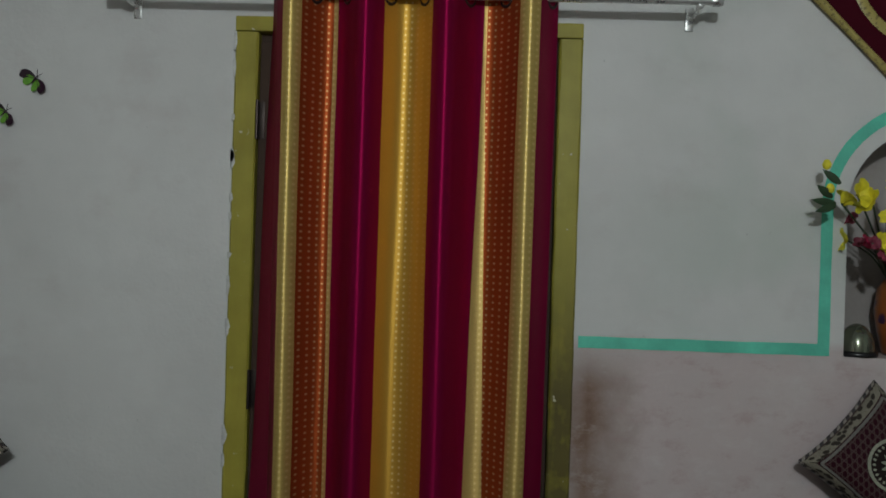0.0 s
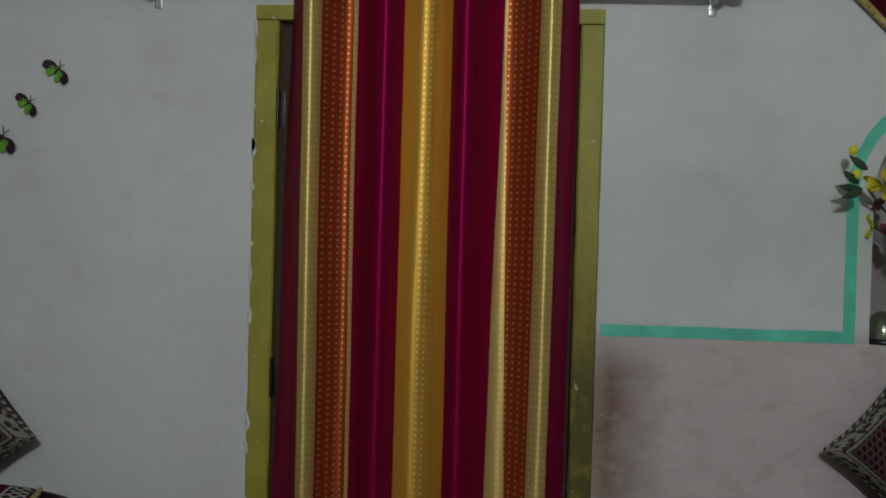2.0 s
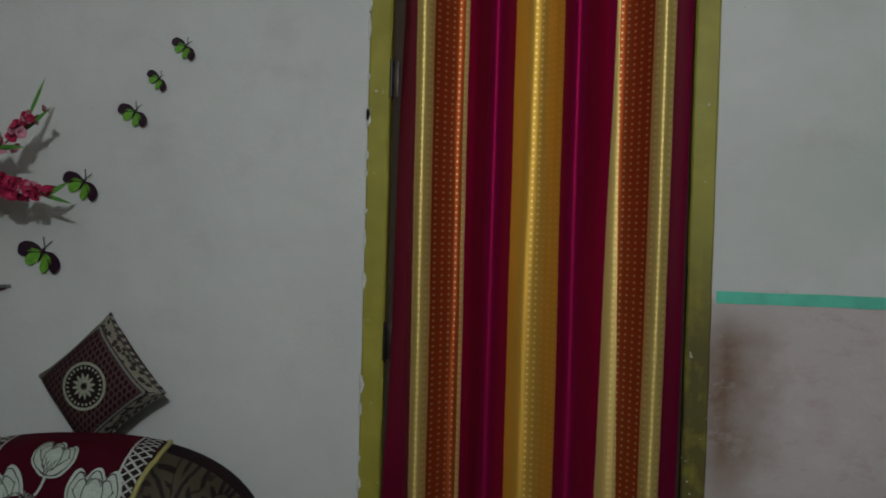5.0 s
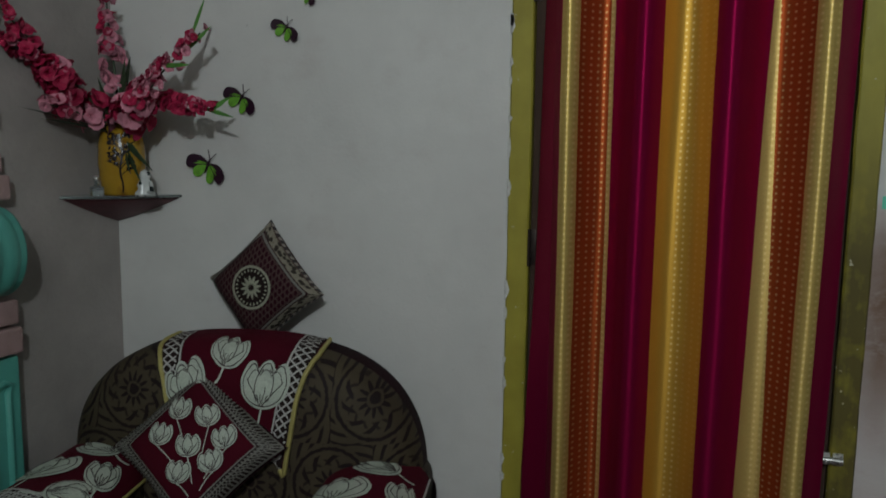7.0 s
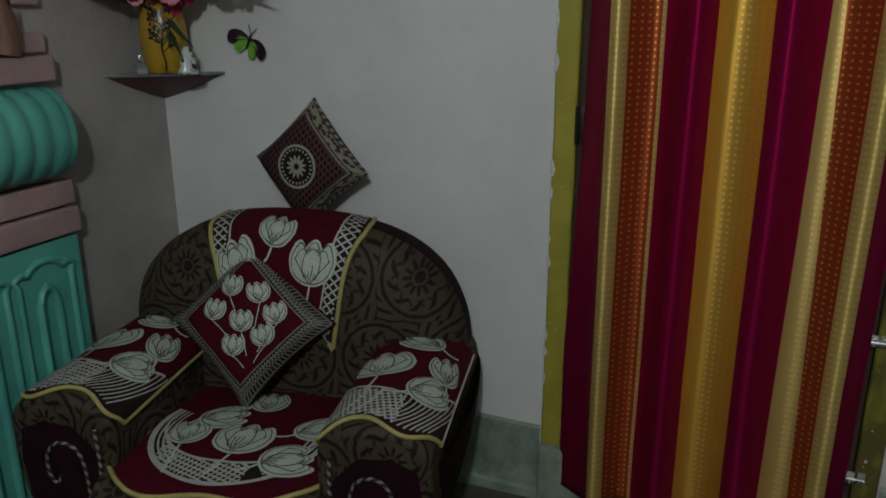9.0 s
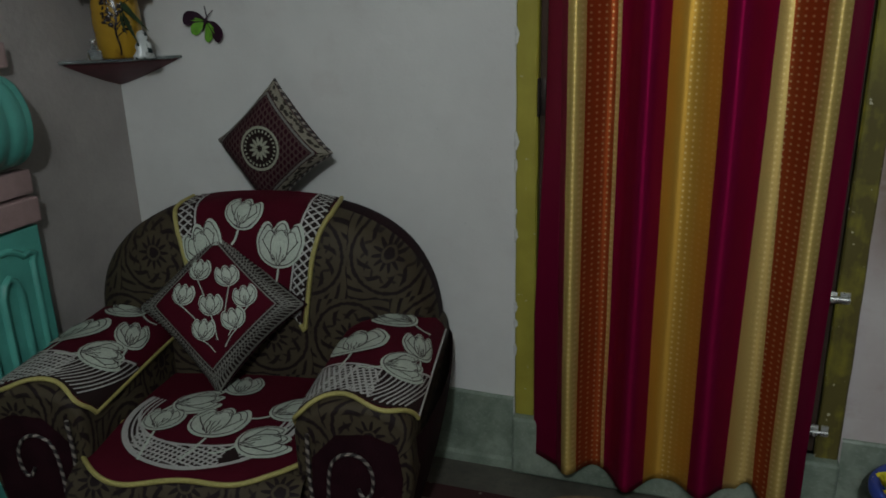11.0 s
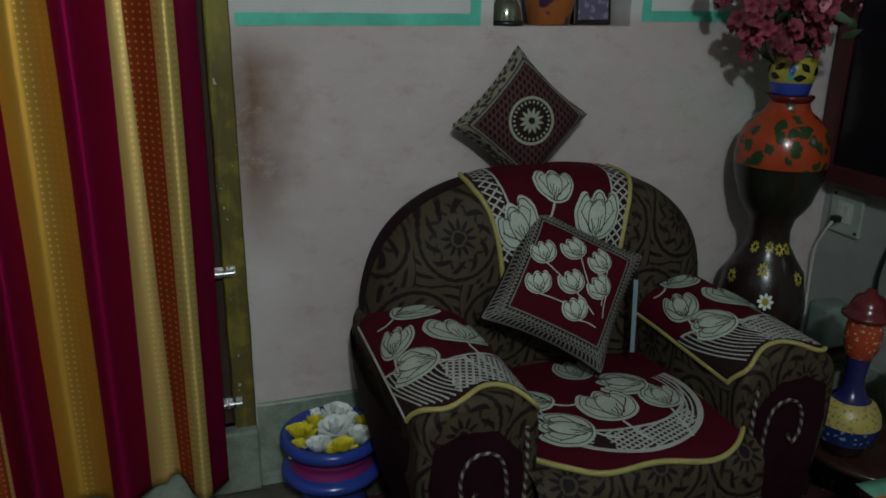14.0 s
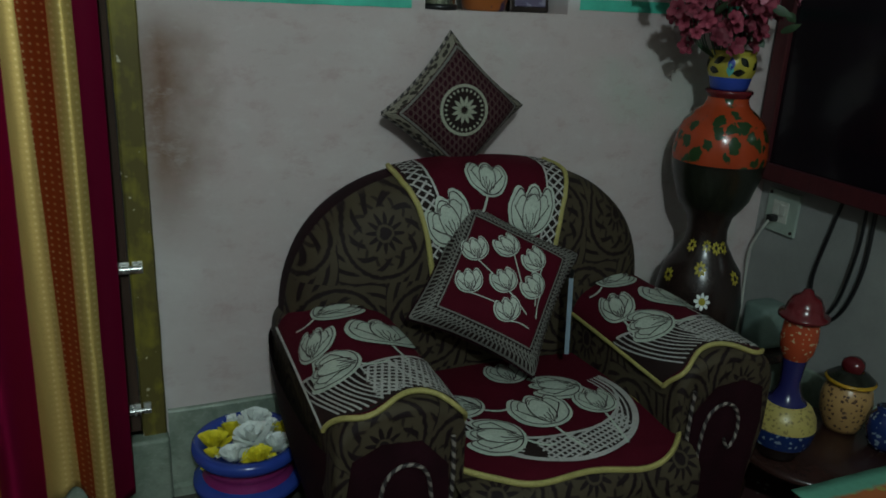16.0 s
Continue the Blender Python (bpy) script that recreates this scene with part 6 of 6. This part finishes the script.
cup = thing("flower_pot", pose(FX - 0.005, FY, ZF + 1.142), "yellow and blue pot with painted leaves on the vase", "flower pot")
part("base", Buf().lathe(slim([(0, 0), (0.066, 0), (0.070, 0.006), (0.076, 0.026), (0.078, 0.036)]), seg=36), M_BLUEPOT, cup)
part("bowl", Buf().lathe(slim([(0.078, 0.036), (0.086, 0.05), (0.088, 0.068), (0.084, 0.090), (0.078, 0.098), (0.084, 0.104), (0.082, 0.109), (0.074, 0.107), (0.072, 0.09), (0, 0.08)]), seg=36), M_YELLOWPOT, cup)
cs = Skin(pot_skin([0.036, 0.05, 0.068, 0.09, 0.098], [0.078, 0.086, 0.088, 0.084, 0.078], radians(-133)), 1)
for a, c, q, mt in ((-0.55, 0.082, 0.5, M_GREENPOT), (-0.75, 0.055, 2.9, M_GREENPOT), (0.55, 0.08, 2.4, M_GREENPOT), (0.35, 0.052, 0.1, M_GREENPOT), (0.0, 0.075, 1.57, M_BLUEPOT), (-0.02, 0.058, 1.57, M_TEAL), (1.2, 0.07, 0.7, M_GREENPOT), (-1.3, 0.07, 0.7, M_GREENPOT)):
    d = Buf()
    rows = []
    for t in np.linspace(0, 1, 7):
        w, l = 0.010 * max(0.04, math.sin(math.pi * t)), 0.036 * (t - 0.5)
        rows.append([cs.point(a + (l * math.cos(q) - e * w * math.sin(q)) / 0.066, c + l * math.sin(q) + e * w * math.cos(q), 0.0012) for e in (-1, 0, 1)])
    part("painted_leaf", d.grid(rows), mt, cup)

fb = thing("dusty_flower_spray", pose(FX - 0.03, FY, ZF + 1.245), "dense spray of dusty pink artificial flowers", "flowers")
for i in range(420):
    a, r = random.uniform(0, 2 * math.pi), 0.25 * math.sqrt(random.random())
    z = random.uniform(0.06, 0.46) - 0.55 * max(0, r - 0.14)
    r = r * min(1.0, 0.35 + z * 3.2)
    p = Vector((r * math.cos(a) - 0.045, r * math.sin(a) * 0.6 - 0.02, z))
    d = Vector((math.cos(a), math.sin(a) - 0.8, random.uniform(-0.3, 0.9)))
    me = random.choice(BLOOM_DUSTY if random.random() < (0.93 if p.x < 0.05 else 0.6) else BLOOM_SMALLPINK)
    twin("blossom", me, fb, Matrix.Translation(p) @ facing(d, random.uniform(0, 6)) @ Matrix.Scale(random.uniform(0.6, 1.05), 4))
b = Buf()
for i in range(34):
    a, r = random.uniform(0, 2 * math.pi), random.uniform(0.05, 0.2)
    b.tube(smoothed([(0.02 * math.cos(a), 0.02 * math.sin(a), -0.04), (0.5 * r * math.cos(a), 0.3 * r * math.sin(a), 0.08), (r * math.cos(a), 0.6 * r * math.sin(a), random.uniform(0.12, 0.4))], 5), 0.002, 5)
for k in range(5):
    b.tube(smoothed([(-0.03, 0.01, -0.02), (-0.085 - 0.01 * k, 0.0, 0.035), (-0.11 - 0.014 * k, -0.01, 0.14)], 5), 0.0022, 5)
part("stem", b, M_LEAF, fb)
for i in range(60):
    a, r = random.uniform(0, 2 * math.pi), random.uniform(0.03, 0.17)
    z = random.uniform(0.03, 0.34)
    p = Vector((r * math.cos(a), r * math.sin(a) * 0.6 - 0.03, z))
    part("leaf", leaf_buf(Buf(), p, p + Vector((random.uniform(-0.05, 0.06), random.uniform(-0.05, 0.01), random.uniform(-0.03, 0.05))), 0.012), M_LEAF, fb)

# ---- east wall ----
tv = thing("wall_screen", pose(XR, -0.02, 0.833), "large dark screen in a maroon wooden frame", "television")
TVW, TVH = 1.15, 0.78
for lo_, hi_ in (((-0.085, -TVW, 0), (-0.002, 0, 0.055)), ((-0.085, -TVW, TVH - 0.055), (-0.002, 0, TVH)), ((-0.083, -0.055, 0.055), (-0.002, 0, TVH - 0.055)), ((-0.083, -TVW, 0.055), (-0.002, -TVW + 0.055, TVH - 0.055))):
    part("frame_rail", Buf().box(lo_, hi_, 0.005), M_REDWOOD, tv, smooth=False)
part("screen", Buf().box((-0.066, -TVW + 0.05, 0.05), (-0.004, -0.05, TVH - 0.05)), M_SCREEN, tv, smooth=False)
sock = thing("wall_socket", pose(XR, -0.11, 0.724), "cream switch and socket plate", "socket")
part("plate", Buf().box((-0.012, -0.066, -0.072), (-0.001, 0.066, 0.072), 0.003), M_GREENPLASTIC, sock, smooth=False)
part("module_frame", Buf().box((-0.017, -0.030, -0.034), (-0.0125, 0.034, 0.038), 0.002), M_WHITEPLASTIC, sock, smooth=False)
for y in (0.014, -0.012):
    part("rocker", Buf().box((-0.022, y - 0.010, -0.010), (-0.0175, y + 0.010, 0.028), 0.002), M_WHITEPLASTIC, sock, smooth=False)
part("plug", Buf().box((-0.045, 0.002, -0.032), (-0.0175, 0.03, -0.012), 0.004), M_BLACK, sock, smooth=False)
for y, z in ((0.054, 0.058), (-0.054, -0.058)):
    part("screw", Buf().lathe([(0, 0), (0.006, 0), (0.005, 0.003), (0, 0.003)], seg=10).turn(pose(-0.0125, y, z, 0, -90, 0)), M_DARKMETAL, sock)


def cable(pts, r, mat, label):
    c = tagged(part("cable", Buf().tube(smoothed(pts, 8), r, 8), mat), label, "cable")
    return c


cable([(XR - 0.035, -0.094, 0.702), (XR - 0.06, -0.085, 0.66), (XR - 0.05, -0.04, 0.57), (XR - 0.03, -0.022, 0.48), (XR - 0.02, -0.02, 0.30), (XR - 0.02, -0.02, 0.06)], 0.0042, M_WHITEPLASTIC, "white power cable hanging from the socket")
cable([(XR - 0.01, -0.34, 0.84), (XR - 0.012, -0.31, 0.70), (XR - 0.014, -0.285, 0.55), (XR - 0.014, -0.31, 0.44), (XR - 0.014, -0.35, 0.42), (XR - 0.014, -0.42, 0.50), (XR - 0.012, -0.455, 0.65), (XR - 0.01, -0.45, 0.84)], 0.006, M_BLACK, "black cable looping below the screen")
cable([(XR - 0.03, -0.435, 0.84), (XR - 0.022, -0.43, 0.70), (XR - 0.022, -0.40, 0.52), (XR - 0.022, -0.345, 0.425)], 0.005, M_BLACK, "black cable looping below the screen")
bag = tagged(part("paper_packet", Buf().box((2.17, -0.36, 0.361), (2.28, -0.26, 0.50), 0.02), M_PACKET), "pale green packet beside the floor vase", "packet")
stool = thing("side_stool", pose(2.23, -0.31, ZF), "small dark wooden stool under the packet", "stool")
part("top", Buf().box((-0.10, -0.09, 0.335), (0.10, 0.09, 0.36), 0.006), M_TABLEWOOD, stool, smooth=False)
for x in (-0.08, 0.08):
    for y in (-0.07, 0.07):
        part("leg", Buf().box((x - 0.012, y - 0.012, 0), (x + 0.012, y + 0.012, 0.335), 0.002), M_TABLEWOOD, stool, smooth=False)

# ---- urns on the low table ----
lt = thing("low_table", pose(2.10, -0.655, ZF), "low dark polished table with urns", "table")
LTZ = 0.240
part("tabletop", Buf().lathe([(0, LTZ - 0.03), (0.20, LTZ - 0.03), (0.222, LTZ - 0.018), (0.222, LTZ - 0.006), (0.214, LTZ), (0, LTZ)], seg=48), M_TABLEWOOD, lt)
for k in range(4):
    a = math.pi / 4 + k * math.pi / 2
    part("leg", Buf().tube([(0.15 * math.cos(a), 0.15 * math.sin(a), LTZ - 0.03), (0.16 * math.cos(a), 0.16 * math.sin(a), 0.0)], [0.022, 0.016], 10), M_TABLEWOOD, lt)
trim_ = lambda prof: [(r * 0.74, z) for r, z in prof]
u1 = thing("tall_urn", pose(1.96, -0.67, ZF + LTZ + 0.001), "tall lidded urn with blue neck and gold shoulder", "urn")
part("body", Buf().lathe(trim_([(0, 0), (0.065, 0), (0.07, 0.01), (0.10, 0.045)]), seg=36), M_BLACKPOT, u1)
part("band", Buf().lathe(trim_([(0.10, 0.045), (0.112, 0.075), (0.113, 0.095)]), seg=36), M_NAVY, u1)
part("shoulder", Buf().lathe(trim_([(0.113, 0.095), (0.108, 0.12), (0.09, 0.145), (0.068, 0.158)]), seg=36), M_GOLDGLITTER, u1)
part("neck", Buf().lathe(trim_([(0.068, 0.158), (0.05, 0.17), (0.036, 0.195), (0.033, 0.215), (0.037, 0.25), (0.042, 0.28)]), seg=30), M_BLUEVIOLET, u1)
part("ball", Buf().lathe(trim_([(0.042, 0.28), (0.055, 0.30), (0.062, 0.335), (0.058, 0.375), (0.05, 0.392)]), seg=30), M_ORANGEDOT, u1)
part("lid", Buf().lathe(trim_([(0.066, 0.386), (0.084, 0.394), (0.082, 0.402), (0.064, 0.408), (0.060, 0.425), (0.045, 0.446), (0.022, 0.455), (0.016, 0.466), (0, 0.470)]), seg=30), M_REDPOT, u1)
u2 = thing("lidded_jar", pose(2.245, -0.625, ZF + LTZ + 0.001), "round tan lidded jar with red knob", "jar")
part("body", Buf().lathe(trim_([(0, 0), (0.06, 0), (0.068, 0.012), (0.088, 0.05), (0.094, 0.09), (0.084, 0.125), (0.07, 0.14)]), seg=36), M_TANDOT, u2)
part("rim", Buf().lathe(trim_([(0.07, 0.14), (0.09, 0.146), (0.092, 0.152), (0.085, 0.156)]), seg=36), M_OCHREPOT, u2)
part("lid", Buf().lathe(trim_([(0.085, 0.156), (0.06, 0.172), (0.04, 0.18)]), seg=30), M_GREENPOT, u2)
part("knob", Buf().lathe(trim_([(0.035, 0.178), (0.042, 0.19), (0.038, 0.206), (0.02, 0.216), (0, 0.218)]), seg=20, wob=0.06), M_REDPOT, u2)
u3 = thing("blue_jar", pose(2.262, -0.745, ZF + LTZ + 0.001), "small blue and white painted jar", "jar")
part("body", Buf().lathe(trim_([(0, 0), (0.04, 0), (0.055, 0.02), (0.066, 0.06), (0.058, 0.095), (0.04, 0.11), (0.044, 0.12), (0, 0.118)]), seg=30), M_NAVY, u3)

ct = thing("side_table", pose(2.10, -1.205, ZF), "low table under a printed cloth", "table")
part("tabletop", Buf().box((-0.32, -0.30, 0.285), (0.31, 0.31, 0.310), 0.006), M_TABLEWOOD, ct, smooth=False)
for x in (-0.28, 0.27):
    for y in (-0.26, 0.27):
        part("leg", Buf().box((x - 0.018, y - 0.018, 0), (x + 0.018, y + 0.018, 0.285), 0.003), M_TABLEWOOD, ct, smooth=False)
tcloth = part("tablecloth", Buf().grid([[(x, y, 0.004 + 0.0015 * noise.noise((x * 20, y * 20, 0))) for y in np.linspace(-0.30, 0.315, 24)] for x in np.linspace(-0.325, 0.31, 24)]), M_PRINT, at=pose(2.10, -1.205, ZF + 0.309))
tcloth.modifiers.new("thickness", "SOLIDIFY").thickness = 0.002
tagged(tcloth, "turquoise tablecloth with an orange printed centre", "tablecloth")

# ---- flower bowl by the door ----
PX, PY = 0.648, -0.172
pot = thing("flower_bowl", pose(PX, PY, ZF) @ Matrix.Diagonal((1.12, 1.12, 1.0, 1)), "blue and purple foil bowl of flower heads", "bowl")
part("foot", Buf().lathe([(0, 0), (0.085, 0), (0.09, 0.01), (0.075, 0.05), (0.078, 0.095), (0.10, 0.115)], seg=40), M_BLUEPOT, pot)
part("lower_ring", Buf().lathe([(0.10, 0.115), (0.120, 0.118), (0.128, 0.128), (0.126, 0.142), (0.112, 0.150), (0.106, 0.152)], seg=44), M_BLUEPOT, pot)
part("waist", Buf().lathe([(0.106, 0.152)] + [(0.101 + 0.0025 * math.sin(k * 1.5), 0.152 + 0.006 * k) for k in range(1, 9)] + [(0.108, 0.206)], seg=44), M_PURPLE, pot, "purple foil wrapping")
part("rim", Buf().lathe([(0.108, 0.206), (0.122, 0.212), (0.128, 0.224), (0.126, 0.238), (0.118, 0.245), (0.106, 0.243), (0.098, 0.23), (0.0, 0.215)], seg=44), M_BLUEPOT, pot)


def mum(mat):
    b = Buf()
    for ring, (n, el, L) in enumerate(((16, 0.05, 0.030), (15, 0.45, 0.030), (13, 0.85, 0.027), (10, 1.2, 0.024), (6, 1.45, 0.02))):
        for k in range(n):
            a = 2 * math.pi * (k + 0.37 * ring) / n + random.uniform(-0.1, 0.1)
            e = el + random.uniform(-0.15, 0.15)
            rows = []
            for s in (0.1, 0.45, 0.8, 1.0):
                r, z = L * s * math.cos(e), L * s * math.sin(e) + 0.004 * s * s
                w = 0.0038 * (0.5 + math.sin(math.pi * min(1, s * 0.8)))
                rows.append([(r * math.cos(a) - q * w * math.sin(a), r * math.sin(a) + q * w * math.cos(a), z) for q in (-1, 1)])
            b.grid(rows)
    return b.data("chrysanthemum", mat)


MUM_Y, MUM_W = mum(M_YELLOWPETAL), mum(M_WHITEPETAL)
for x, y, z, white, k in ((-0.075, 0.01, 0.24, 0, 1.15), (-0.04, -0.055, 0.238, 1, 1.1), (-0.03, 0.045, 0.245, 0, 0.95), (0.025, 0.055, 0.258, 1, 1.15), (0.012, -0.078, 0.243, 0, 1.0), (0.01, -0.01, 0.258, 1, 1.2), (0.078, 0.005, 0.245, 0, 1.0), (0.058, -0.052, 0.246, 1, 1.15), (0.045, 0.02, 0.255, 1, 1.0), (-0.085, -0.03, 0.235, 0, 0.8), (-0.02, 0.085, 0.24, 1, 0.9)):
    fh = new("chrysanthemum", MUM_W if white else MUM_Y)
    fh.matrix_basis = pose(PX + 1.15 * x, PY + 1.15 * y, ZF + z - 0.024, random.uniform(-15, 15), random.uniform(-15, 15), random.uniform(0, 360)) @ Matrix.Scale(k * 1.5, 4)
    tagged(fh, "white chrysanthemum head in the bowl" if white else "yellow chrysanthemum head in the bowl", "flower", "flower heads in the bowl")

# ---- lamp on the south wall ----
lamp = thing("wall_lamp", pose(0.24, YS, 2.54), "bare bulb in a wall holder", "lamp")
part("base", Buf().lathe([(0, 0), (0.045, 0), (0.045, 0.015), (0.02, 0.03), (0.02, 0.09), (0, 0.09)], seg=20).turn(pose(0, 0, 0, -90, 0, 0)), M_WHITEPLASTIC, lamp)
glow = Mat("bulb_glow", 0.4)
glow.set("Base Color", (0.8, 0.8, 0.78)).set("Emission Color", (1.0, 0.97, 0.9)).set("Emission Strength", 4.0)
part("bulb", Buf().lathe([(0.012, 0.09), (0.02, 0.11), (0.032, 0.145), (0.03, 0.175), (0.015, 0.193), (0, 0.196)], seg=20).turn(pose(0, 0, 0, -90, 0, 0)), glow.m, lamp)
